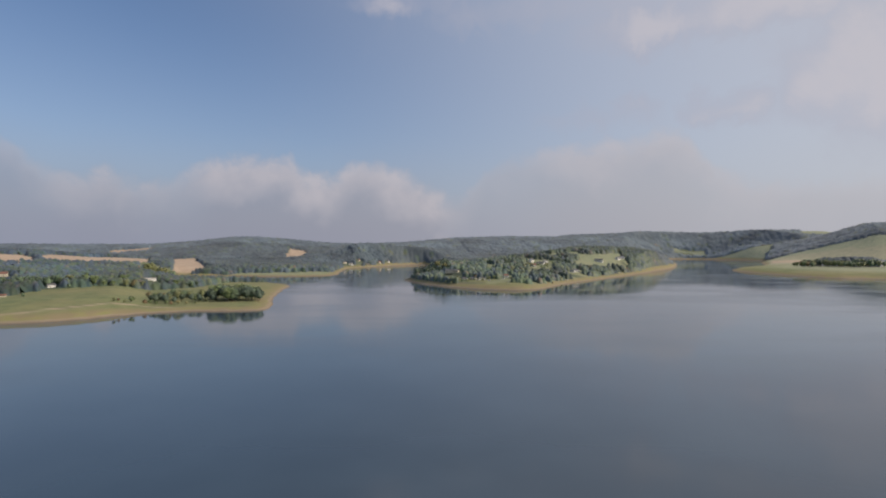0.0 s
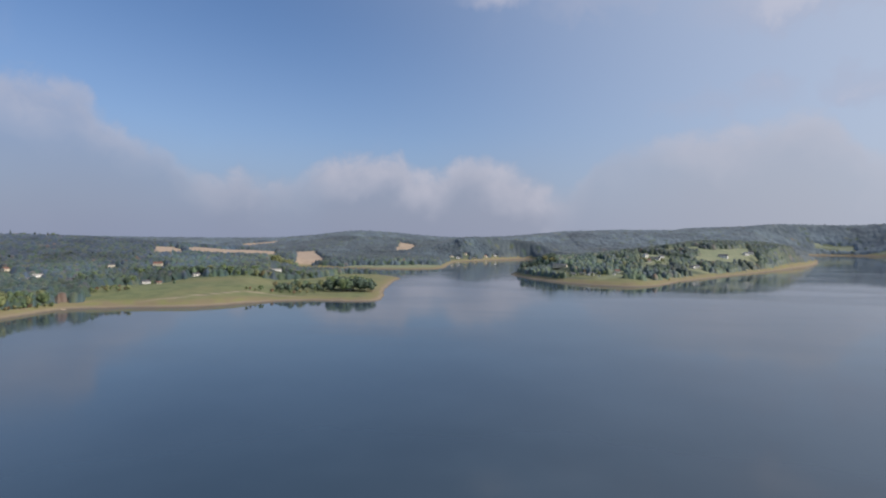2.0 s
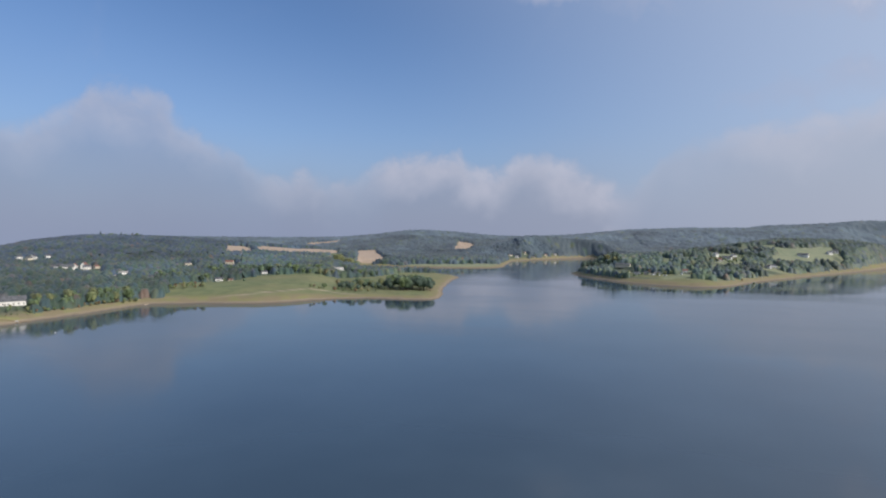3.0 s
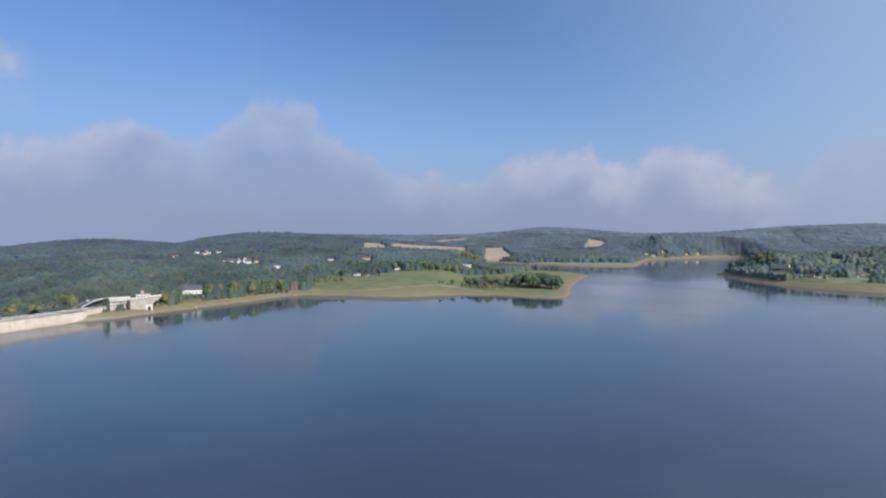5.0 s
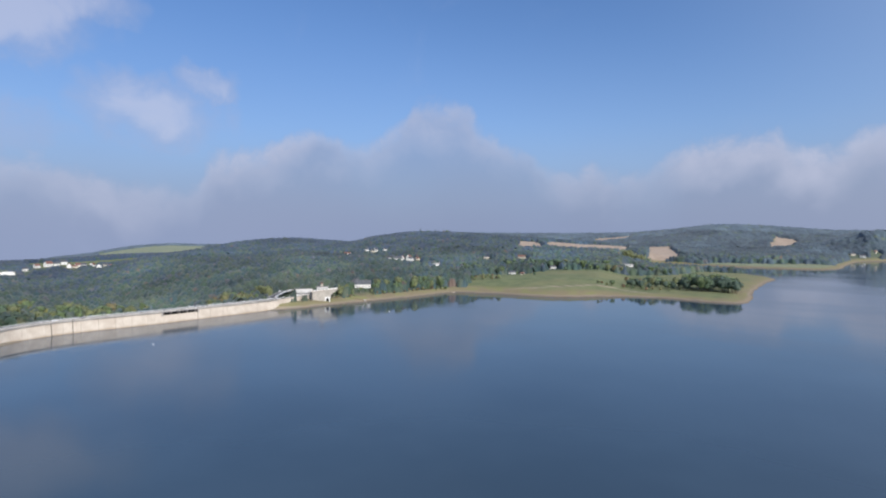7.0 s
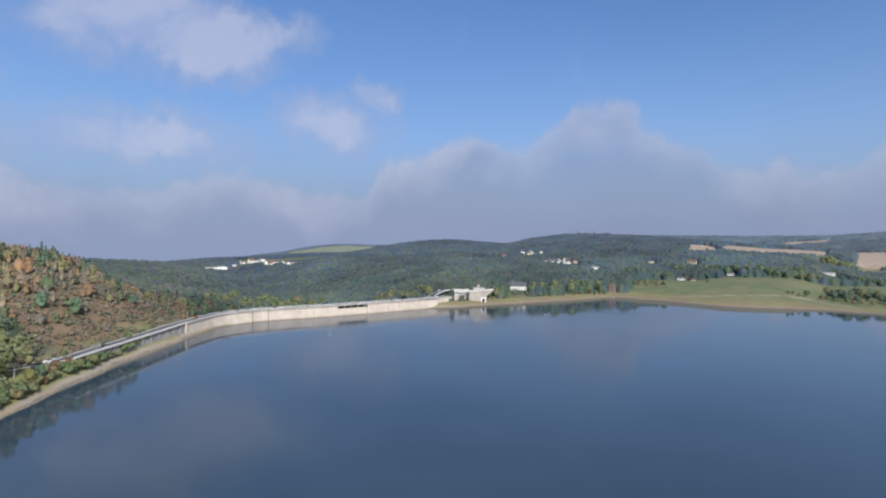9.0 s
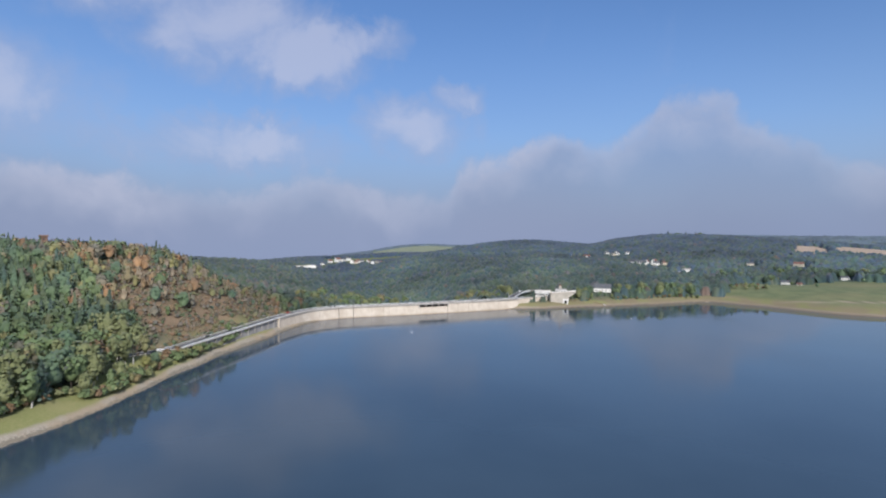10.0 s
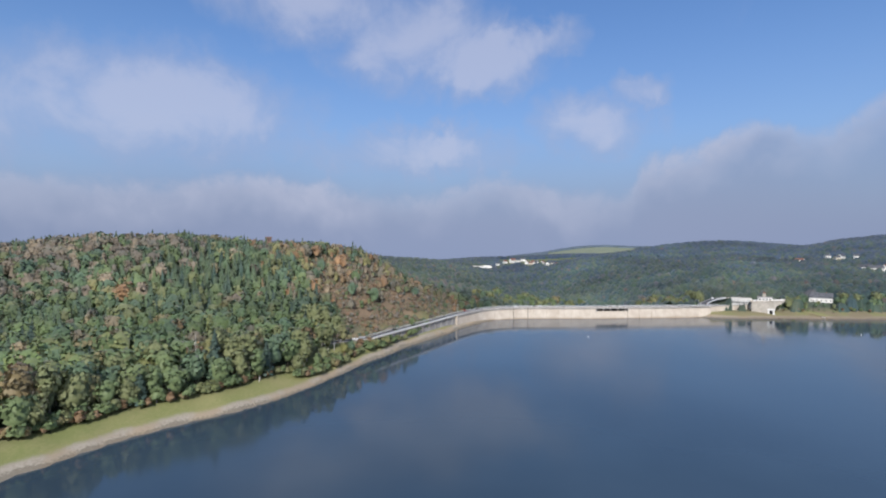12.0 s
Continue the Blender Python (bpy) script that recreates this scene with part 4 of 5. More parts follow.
    return x + (rng.rand(len(x)) - 0.5) * spacing * 0.8, y + (rng.rand(len(x)) - 0.5) * spacing * 0.8


HILL_FOOT = [far(96, 300), far(140, 150), far(140, 420), far(105, 440), far(96, 520)]


def grows(rng, x, y):
    """Which places bear a tree, with the ground's height there and the distance from the water."""
    z, s = height(x, y, False)
    bear = np.degrees(np.arctan2(-x, y))
    edge = np.where(((bear > 46) & (bear < 62)) | ((bear < 5) & (bear > -24)), 10, 20) + 3 * blobby(x, y, 60, 9)
    ok = (s > edge) & ~open_land(x, y)
    r, along = off_line(x, y, np.array(ROAD_LINE))
    ok &= r > 10
    ok &= ~((s < 46) & inside(x, y, HILL_FOOT))
    for cx, cy, cr in CLEARINGS:
        ok &= np.hypot(x - cx, y - cy) > cr
    thin = inside(x, y, SCRUB)
    ok &= ~(thin & (rng.rand(len(x)) < 0.22 + 0.4 * blobby(x, y, 30, 33)))
    return ok, z, s


def colours(rng, x, y, conifer):
    d = np.hypot(x, y)
    b = np.degrees(np.arctan2(-x, y))
    n = len(x)
    patch = blobby(x, y, 90, 11) + 0.6 * blobby(x, y, 35, 12)
    hill = (b > 92) & (d < 800)
    upper = np.clip((d - 380) / 220, 0, 1)
    brown = np.clip((b - 116) / 8, 0, 1) * np.clip((d - 470) / 90, 0, 1)
    share = np.where(hill, 0.1 + 0.2 * upper + 0.18 * patch + 0.62 * np.exp(-((b - 104) / 8) ** 2) * upper + 0.42 * brown, 0.04 + 0.06 * patch)
    share = np.where(inside(x, y, SCRUB), 0.8, share)
    warm = rng.rand(n) < np.clip(share, 0.02, 0.8)
    col = GREENS[rng.randint(0, len(GREENS), n)]
    tint = np.where(brown > 0.3, rng.randint(4, 7, n), rng.randint(0, len(AUTUMN), n))
    col = np.where(warm[:, None], AUTUMN[tint], col)
    low = hill & (d < 400)
    col = np.where(hill[:, None], col * np.array([1.22, 1.2, 1.1]), col)
    col = np.where(low[:, None], col * np.array([1.28, 1.28, 1.12]), col)
    # haze painted into far leaves, bluer with distance; the point keeps its broadleaf woods
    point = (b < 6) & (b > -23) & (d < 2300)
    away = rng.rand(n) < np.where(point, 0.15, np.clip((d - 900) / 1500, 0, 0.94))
    col = np.where(away[:, None], HAZE_BLUE[rng.randint(0, 3, n)], col)
    # beyond 3 km the painted haze lightens them too
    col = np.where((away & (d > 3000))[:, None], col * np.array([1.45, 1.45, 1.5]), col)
    needles = np.where((hill & (rng.rand(n) < 0.72))[:, None], LARCH[rng.randint(0, 3, n)], SPRUCE[rng.randint(0, 3, n)])
    col = np.where((conifer & ~away)[:, None] & (rng.rand(n) < 0.93)[:, None], needles, col)
    # lighter stands of young trees behind the gatehouse and below the dam
    stands = 0.85 * np.exp(-((b - 66) / 5) ** 2 - ((d - 745) / 90) ** 2) + 0.6 * np.exp(-((b - 87) / 4.5) ** 2 - ((d - 760) / 80) ** 2) + 0.55 * np.exp(-((b - 80) / 2.5) ** 2 - ((d - 900) / 60) ** 2)
    stands = np.clip(stands * (0.75 + 0.5 * patch), 0, 0.9)[:, None]
    col = col * (1 - stands) + stands * np.array([0.165, 0.185, 0.085])
    # the valley woods shift to blue as well, haze in the colour
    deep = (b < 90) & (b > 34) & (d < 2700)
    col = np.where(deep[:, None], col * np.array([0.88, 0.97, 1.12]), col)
    broad = 1 + 0.24 * blobby(x, y, 140, 13)[:, None] * np.array([1.15, 1.0, 0.8]) + 0.2 * blobby(x, y, 420, 14)[:, None]
    return col * broad * (1 + (rng.rand(n) - 0.5) * np.where(d > 1500, 0.1, np.where(b < 90, 0.2, 0.32)))[:, None]


def plant(name, x, y, z, high, wide, kinds, col, shapes, mat, rng):
    """All crowns of a stretch of wood in one mesh."""
    vs, fs, cs, ns, base = [], [], [], [], 0
    turn = rng.rand(len(x)) * 6.283
    for k in range(len(shapes)):
        pick = np.nonzero(kinds == k)[0]
        if not len(pick):
            continue
        v, f, out = shapes[k]
        c, s = np.cos(turn[pick])[:, None], np.sin(turn[pick])[:, None]
        w, h = (high[pick] * wide[pick])[:, None], high[pick][:, None]
        X = (v[None, :, 0] * c - v[None, :, 1] * s) * w + x[pick][:, None]
        Y = (v[None, :, 0] * s + v[None, :, 1] * c) * w + y[pick][:, None]
        Z = v[None, :, 2] * h + z[pick][:, None]
        vs.append(np.stack([X, Y, Z], -1).reshape(-1, 3))
        ns.append(np.stack([out[None, :, 0] * c - out[None, :, 1] * s, out[None, :, 0] * s + out[None, :, 1] * c, out[None, :, 2] + 0 * c], -1).reshape(-1, 3))
        fs.append((f[None] + (np.arange(len(pick)) * len(v))[:, None, None] + base).reshape(-1, 4))
        cs.append(np.repeat(np.concatenate([col[pick], np.ones((len(pick), 1))], 1), len(v), 0))
        base += len(pick) * len(v)
    me = mesh_from(name, np.concatenate(vs), np.concatenate(fs), mat, True, np.concatenate(ns), foliage=np.concatenate(cs))
    return new(name, me)


def wood(name, label, seed, bearings, near, away, spacing, count, size, around, tall, conifers, spread=1.0, sink=0.06, even=0.0, rings=3):
    rng = np.random.RandomState(seed)
    x, y = scatter(rng, bearings, near, away, spacing)
    ok, z, s = grows(rng, x, y)
    x, y, z, s = x[ok], y[ok], z[ok], s[ok]
    share = np.clip(conifers + 0.55 * blobby(x, y, 240, 21), 0.02, 0.95)
    bear, away_by = np.degrees(np.arctan2(-x, y)), np.hypot(x, y)
    share = share + 0.75 * np.exp(-((bear - 119) / 5) ** 2 - ((away_by - 480) / 75) ** 2) + np.where((bear > 92) & (away_by < 800), 0.3, 0) * np.exp(-((away_by - 620) / 40) ** 2)
    share = np.where(inside(x, y, SCRUB), 0.04, share) * (1.0 if near < 300 else 0.4 if near < 1000 else 0.12)
    con = rng.rand(len(x)) < share
    kinds = np.where(con, 4 + rng.randint(0, 2, len(x)), np.where((bear > 92) & (rng.rand(len(x)) < 0.5), 3, rng.randint(0, 4 if near < 1000 else 3, len(x))))
    shapes = [crown(seed * 10 + k, ("broad", "broad", "broad", "slim", "conifer", "conifer")[k], count, size * (1, 1, 1, 0.8, 0.75, 0.75)[k], around, rings) for k in range(6)]
    shapes = [(v, f, unit(out * (1 - even) + even * np.array([0, 0, 1.0]))) for v, f, out in shapes]
    uneven = rng.rand(len(x)) ** 1.3
    high = tall * (0.7 + 0.42 * uneven if near < 300 else 0.84 + 0.2 * uneven) * np.where(con, 1.1, 1.0)
    high = np.where(s < 26, high * (0.6 + 0.4 * rng.rand(len(x))), high)
    low = inside(x, y, SCRUB)
    high = np.where(low, high * (0.25 + 0.65 * rng.rand(len(x)) ** 1.7), high)
    fill = 0.95 + 0.4 * rng.rand(len(x)) + np.clip(spacing / tall - 0.5, 0, 1.2) * 1.2
    ob = plant(name, x, y, z - sink * high, high, fill * spread, kinds, colours(rng, x, y, con), shapes, WOODS, rng)
    return tagged(ob, label, "woods", kind="stuff")


wood("hillside_woods", "mixed woods turning rust and olive on the hillside", 3, (88, 146), 215, 690, 7.2, 112, 0.042, 6, 17.0, 0.06, 1.0, 0.06, 0.42)
wood("hollow_woods", "woods in the hollow behind the hill", 10, (100, 146), 690, 1500, 14.0, 0, 0.15, 5, 14, 0.06, 1.2, 0.35, 0.5, 2)


def scramble(i, j, k):
    """A number from 0 to 1 for each cell of a grid."""
    v = np.sin(i * 127.1 + j * 311.7 + k * 74.7) * 43758.5453
    return v - np.floor(v)


def canopy(name, label, seed, bearings, reach, turn_step, reach_step, cell, tall, tint):
    """A closed canopy seen from afar: crown beside crown, each a dome with its own height and colour, falling to the ground at the edge of the wood."""
    a, r = np.meshgrid(np.radians(np.arange(*bearings, turn_step)), np.arange(*reach, reach_step), indexing="ij")
    jog = np.where(np.arange(a.shape[1]) % 2, 0.5, 0.0)[None] * radians(turn_step)
    x, y = -np.sin(a + jog) * r, np.cos(a + jog) * r
    gx, gy = np.floor(x / cell), np.floor(y / cell)
    best, cx, cy = np.full(x.shape, 1e12), np.zeros(x.shape), np.zeros(x.shape)
    for di in (-1, 0, 1):
        for dj in (-1, 0, 1):
            i, j = gx + di, gy + dj
            px, py = (i + 0.1 + 0.8 * scramble(i, j, seed)) * cell, (j + 0.1 + 0.8 * scramble(i, j, seed + 1)) * cell
            d = np.hypot(x - px, y - py)
            near = d < best
            best, cx, cy = np.where(near, d, best), np.where(near, px, cx), np.where(near, py, cy)
    z, s = height(x, y, False)
    own = scramble(np.floor(cx * 3), np.floor(cy * 3), seed + 2)
    ok = (s > 16 + 5 * own) & ~open_land(cx, cy)
    if name == "middle_woods":
        ok &= ~((a > radians(-24)) & (a < radians(7)) & (r < 1695))
    for hx, hy, hr in CLEARINGS:
        ok &= np.hypot(cx - hx, cy - hy) > hr
    ok &= off_line(x, y, np.array(ROAD_LINE)[::3])[0] > 14
    dome = np.clip(1 - 0.7 * (best / (0.66 * cell)) ** 2, 0.25, 1)
    top = np.where(ok, z + tall * (0.66 + 0.45 * own) * dome, z - 0.6)
    rng = np.random.RandomState(seed)
    flat, first = np.unique(np.round(cx.ravel() * 8191 + cy.ravel(), 2), return_index=True)
    back = np.searchsorted(flat, np.round(cx.ravel() * 8191 + cy.ravel(), 2))
    # tint moves the crowns further towards the painted haze
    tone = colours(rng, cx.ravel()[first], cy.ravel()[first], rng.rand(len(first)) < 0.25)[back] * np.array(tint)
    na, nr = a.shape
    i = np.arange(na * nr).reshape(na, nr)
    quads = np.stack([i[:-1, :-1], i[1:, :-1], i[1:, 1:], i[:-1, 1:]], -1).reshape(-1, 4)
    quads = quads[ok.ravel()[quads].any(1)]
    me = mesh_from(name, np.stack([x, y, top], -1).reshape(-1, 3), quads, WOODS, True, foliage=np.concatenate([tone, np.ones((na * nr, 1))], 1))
    return tagged(new(name, me), label, "woods", kind="stuff")


# the last value tints each wood towards the blue of haze
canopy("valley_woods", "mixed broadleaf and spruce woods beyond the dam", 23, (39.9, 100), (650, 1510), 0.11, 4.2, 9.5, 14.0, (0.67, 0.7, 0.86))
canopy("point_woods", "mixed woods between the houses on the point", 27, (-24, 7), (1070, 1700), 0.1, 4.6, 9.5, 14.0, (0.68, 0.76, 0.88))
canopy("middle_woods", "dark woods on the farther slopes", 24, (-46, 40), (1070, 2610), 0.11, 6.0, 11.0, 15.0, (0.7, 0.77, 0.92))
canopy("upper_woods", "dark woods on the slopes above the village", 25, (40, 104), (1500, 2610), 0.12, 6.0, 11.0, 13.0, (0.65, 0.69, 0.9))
canopy("far_woods", "far woods along the horizon, blue-green with painted haze", 26, (-46, 104), (2600, 4900), 0.13, 16.0, 17.0, 13.0, (0.84, 0.87, 0.97))
wood("back_woods", "dark woods closing the lake all round", 11, (-180, -46), 300, 4600, 85.0, 0, 0.2, 5, 20, 0.4)
wood("south_woods", "dark woods on the slopes behind the hill", 12, (118, 180), 1500, 4600, 85.0, 0, 0.2, 5, 20, 0.4)



def bracken():
    """Low rust-brown shrubs and bracken over the open slope above the road."""
    rng = np.random.RandomState(14)
    x, y = scatter(rng, (90, 111), 360, 660, 3.1)
    r, _ = off_line(x, y, np.array(ROAD_LINE))
    ok = inside(x, y, SCRUB) & (r > 9.5) & (blobby(x, y, 26, 35) > -0.75)
    x, y = x[ok], y[ok]
    z, s = height(x, y, False)
    shapes = [crown(140 + k, "broad", 18, 0.1, 5, 2) for k in range(3)]
    shapes = [(v, f, unit(out * 0.3 + 0.7 * np.array([0, 0, 1.0]))) for v, f, out in shapes]
    tone = AUTUMN[rng.randint(0, len(AUTUMN), len(x))]
    green = (rng.rand(len(x)) < 0.16 + 0.2 * blobby(x, y, 40, 36))[:, None]
    tone = np.where(green, GREENS[rng.randint(0, len(GREENS), len(x))], tone) * (1.0 + 0.4 * rng.rand(len(x)))[:, None]
    high = 1.4 + 2.8 * rng.rand(len(x)) ** 1.8
    ob = plant("bracken", x, y, z - 0.2 * high, high, 1.2 + 0.5 * rng.rand(len(x)), rng.randint(0, 3, len(x)), tone, shapes, WOODS, rng)
    return tagged(ob, "rust-brown bracken and low shrubs on the open slope", "shrubs", kind="stuff")


bracken()

# ---- single trees ----
def limb(bm, p0, p1, r0, r1, sides=6):
    p0, p1 = Vector(p0), Vector(p1)
    q = (p1 - p0).to_track_quat("Z", "Y")
    ring = [[bm.verts.new(p + q @ Vector((math.cos(6.2832 * i / sides) * r, math.sin(6.2832 * i / sides) * r, 0))) for i in range(sides)] for p, r in ((p0, r0), (p1, r1))]
    for i in range(sides):
        j = (i + 1) % sides
        bm.faces.new((ring[0][i], ring[0][j], ring[1][j], ring[1][i]))
    bm.faces.new(ring[1])


def tree(name, seed, kind, high, count, size, leaf, bark, label, category="tree", wide=1.0, bare=False):
    """A tree of its own: a tapered trunk with limbs, and a crown of many sprays of leaves."""
    rng = np.random.RandomState(seed)
    ob = tagged(new(name), label, category)
    bm = bmesh.new()
    r = 0.022 * high
    lean = Vector((rng.normal() * 0.03, rng.normal() * 0.03, 0)) * high
    mid, top = lean * 0.5 + Vector((0, 0, 0.4 * high)), lean + Vector((0, 0, 0.86 * high))
    limb(bm, (0, 0, -0.4), mid, r, r * 0.7)
    limb(bm, mid, top, r * 0.7, r * 0.15)
    for k in range(9 if bare else 4):
        h = 0.3 + 0.06 * k if bare else 0.3 + 0.1 * k
        a = rng.rand() * 6.283
        start = lean * h + Vector((0, 0, h * high))
        limb(bm, start, start + Vector((math.cos(a) * 0.2, math.sin(a) * 0.2, 0.17)) * high * wide * (0.8 + 0.4 * rng.rand()), r * 0.4, r * 0.08, 4)
    part("trunk", bm, bark, ob)
    v, f, out = crown(seed, kind, count, size) if not bare else sprays(rng, count, kind, size)
    me = mesh_from("crown", v * np.array([high * wide, high * wide, high]), f, leaf, True, out)
    new("crown", me).parent = ob
    return ob


LEAF_GREEN = leaf_material("leaves_green", (0.125, 0.185, 0.082), (0.2, 0.255, 0.11), (0.22, 0.22, 0.09), 0.2)
LEAF_OLIVE = leaf_material("leaves_olive", (0.17, 0.2, 0.09), (0.25, 0.265, 0.12), (0.25, 0.2, 0.1), 0.3)
LEAF_BLUE = leaf_material("leaves_bluegreen", (0.1, 0.16, 0.095), (0.155, 0.22, 0.125))
LEAF_DARK = leaf_material("leaves_dark", (0.055, 0.095, 0.068), (0.095, 0.135, 0.09))
LEAF_RUST = leaf_material("leaves_rust", (0.18, 0.125, 0.07), (0.27, 0.175, 0.095))
LEAF_YELLOW = leaf_material("leaves_yellow", (0.19, 0.21, 0.065), (0.29, 0.28, 0.1))
NEEDLES = leaf_material("needles", (0.05, 0.09, 0.07), (0.085, 0.13, 0.1))

TREES = [
    tree("oak_tree", 31, "broad", 13, 270, 0.041, LEAF_GREEN, BARK, "broad green oak with a dense rounded crown"),
    tree("maple_tree", 32, "broad", 12, 270, 0.041, LEAF_BLUE, BARK, "dark blue-green broadleaf tree with a full crown"),
    tree("lime_tree", 33, "broad", 14, 270, 0.04, LEAF_OLIVE, BARK, "olive-green broadleaf tree beginning to turn"),
    tree("birch_tree", 34, "slim", 14, 210, 0.033, LEAF_OLIVE, BIRCH, "slim birch with pale bark and thin olive leaves", wide=1.1),
    tree("aspen_tree", 35, "slim", 13, 220, 0.035, LEAF_GREEN, BIRCH, "slim green aspen with a light trunk", wide=1.2),
    tree("beech_tree", 36, "broad", 11, 220, 0.041, LEAF_RUST, BARK, "broadleaf tree with rust-brown autumn leaves"),
    tree("ash_tree", 37, "broad", 12, 250, 0.041, LEAF_YELLOW, BARK, "broadleaf tree with yellow-green leaves"),
    tree("spruce_tree", 38, "conifer", 16, 270, 0.035, NEEDLES, BARK, "dark spruce with drooping tiers of needles"),
    tree("dead_tree", 39, "slim", 13, 60, 0.022, LEAF_RUST, BIRCH, "nearly bare pale tree with a few dry leaves", bare=True, wide=1.4),
    tree("alder_tree", 40, "broad", 12, 270, 0.041, LEAF_DARK, BARK, "dark green alder with a dense low crown", wide=1.1),
]
BUSHES = [
    tree("bush", 41, "broad", 4.2, 120, 0.075, LEAF_GREEN, BARK, "round green bush beside the shore", "bush", 1.35),
    tree("bush", 42, "broad", 3.6, 110, 0.075, LEAF_OLIVE, BARK, "low olive bush with dry tips", "bush", 1.5),
    tree("bush", 43, "broad", 3.2, 100, 0.075, LEAF_RUST, BARK, "low brown bush with withered leaves", "bush", 1.4),
]


def stand(kit, places, scales, group, rng, used):
    for (x, y, z), s, ob in zip(places, scales, kit):
        m = pose(x, y, z - 0.1, 0, 0, rng.rand() * 360) @ Matrix.Diagonal((s, s, s * (0.92 + 0.2 * rng.rand()), 1))
        if ob.name not in used:
            used[ob.name] = True
            ob.matrix_basis = m
            made = ob
        else:
            made = copy_thing(ob, m)
            made.scale = (s, s, s)
        made["group"] = group


USED = {}


def foot_of_hill():
    """The row of trees and bushes along the shore under the hill."""
    rng = np.random.RandomState(77)
    x, y = scatter(rng, (96, 140), 200, 520, 8.3)
    z, s = height(x, y, False)
    r, _ = off_line(x, y, ROAD_LINE)
    near = np.degrees(np.arctan2(-x, y)) < 109.5
    ok = (s > np.where(near, 9, 17) + 2.5 * blobby(x, y, 40, 8)) & (s < 46) & inside(x, y, HILL_FOOT) & (r > 7) & ~inside(x, y, SCRUB)
    x, y, z, s = x[ok], y[ok], z[ok], s[ok]
    order = np.argsort(np.hypot(x, y))[:560]
    x, y, z, s = x[order], y[order], z[order], s[order]
    pick = rng.choice(9, len(x), p=[0.22, 0.18, 0.17, 0.15, 0.09, 0.04, 0.06, 0.04, 0.05])
    size = (1.2 + 0.6 * rng.rand(len(x))) * np.where(s < 23, 0.8, 1.0) * np.where(s < 14, 0.7, 1.0)
    stand([TREES[k] for k in pick], list(zip(x, y, z)), size, "trees along the foot of the hill", rng, USED)
    # bushes at the edge of the grass and below the road
    line, left, run = along_line(spline(HILL_SHORE[:10], 2.0))
    at = np.concatenate([np.arange(30, 205, 1.6), np.arange(205, run[-1] - 6, 2.1)])
    px, py = np.interp(at, run, line[:, 0]), np.interp(at, run, line[:, 1])
    sx, sy = np.interp(at, run, left[:, 0]), np.interp(at, run, left[:, 1])
    off = np.where(at < 205, 5.0, 15.5) + rng.rand(len(at)) * np.where(at < 205, 5.5, 5)
    side = np.where(inside(px + sx * 8, py + sy * 8, SHORE), -1, 1)
    bx, by = px + sx * off * side, py + sy * off * side
    bz, bs = height(bx, by, False)
    ok = bs > 5
    bx, by, bz = bx[ok], by[ok], bz[ok]
    pick = rng.choice(3, len(bx), p=[0.45, 0.35, 0.2])
    stand([BUSHES[k] for k in pick], list(zip(bx, by, bz)), 0.95 + 0.85 * rng.rand(len(bx)), "bushes above the gravel shore", rng, USED)


foot_of_hill()


def grove(seed, spots, group, kinds=None, bush=False):
    """Trees or bushes at places given as bearing, distance, size."""
    rng = np.random.RandomState(seed)
    xy = [far(b, d) for b, d, _ in spots]
    z, _ = height([p[0] for p in xy], [p[1] for p in xy], False)
    kit = [(BUSHES if bush else TREES)[k] for k in (kinds or rng.randint(0, 3, len(spots)))]
    stand(kit, [(p[0], p[1], h) for p, h in zip(xy, z)], [s for _, _, s in spots], group, rng, USED)


def strip(seed, b0, b1, d0, d1, n, s0, s1):
    rng = np.random.RandomState(seed)
    return [(b0 + (b1 - b0) * (k + rng.rand()) / n, d0 + (d1 - d0) * rng.rand(), s0 + (s1 - s0) * rng.rand()) for k in range(n)]


grove(51, strip(1, 20.2, 25.0, 846, 905, 32, 1.55, 2.05), "trees on the cape", [9, 9, 1, 9, 9, 0, 9, 9] * 4)
grove(52, strip(2, 24.6, 30.4, 850, 940, 30, 0.75, 1.25), "trees on the cape", [9, 1, 9, 0, 9, 2] * 5)
grove(53, strip(3, 25.0, 33.6, 836, 870, 14, 1.0, 2.0), "bushes on the cape", bush=True)
grove(54, strip(4, 43.2, 47.8, 872, 890, 13, 1.0, 1.9), "hedge beside the meadow", bush=True)
grove(55, strip(5, 43.5, 48.2, 905, 930, 12, 0.9, 1.6), "hedge beside the meadow", bush=True)
grove(56, [(39.7, 940, 0.6), (33.9, 1100, 0.9), (33.2, 1110, 0.8), (32.2, 1120, 1.0), (31.5, 1125, 1.1), (30.8, 1135, 1.0), (29.9, 1190, 0.9), (42.8, 1010, 0.9), (41.6, 1000, 0.5), (36.5, 1090, 0.7)], "trees scattered over the meadow")
grove(57, strip(6, -34.2, -32.6, 2270, 2330, 7, 1.3, 1.9), "trees on the east bank")
grove(58, strip(7, -38.0, -35.0, 2330, 2420, 16, 1.4, 2.0), "trees on the east bank")
grove(59, strip(8, -43.0, -37.6, 2380, 2500, 18, 1.4, 2.0), "trees on the east bank")
grove(60, strip(9, 28.3, 30.6, 1610, 1660, 12, 2.0, 2.6), "tall trees at the head of the inlet")
grove(61, strip(10, -14.0, -1.0, 1180, 1240, 12, 0.8, 1.4), "bushes on the point", bush=True)
grove(63, strip(12, 48.8, 52.2, 2020, 2060, 14, 0.95, 1.5), "tall pines on the skyline", [7, 0, 8, 7, 4, 0, 7, 7, 4, 0, 7, 8, 0, 7])
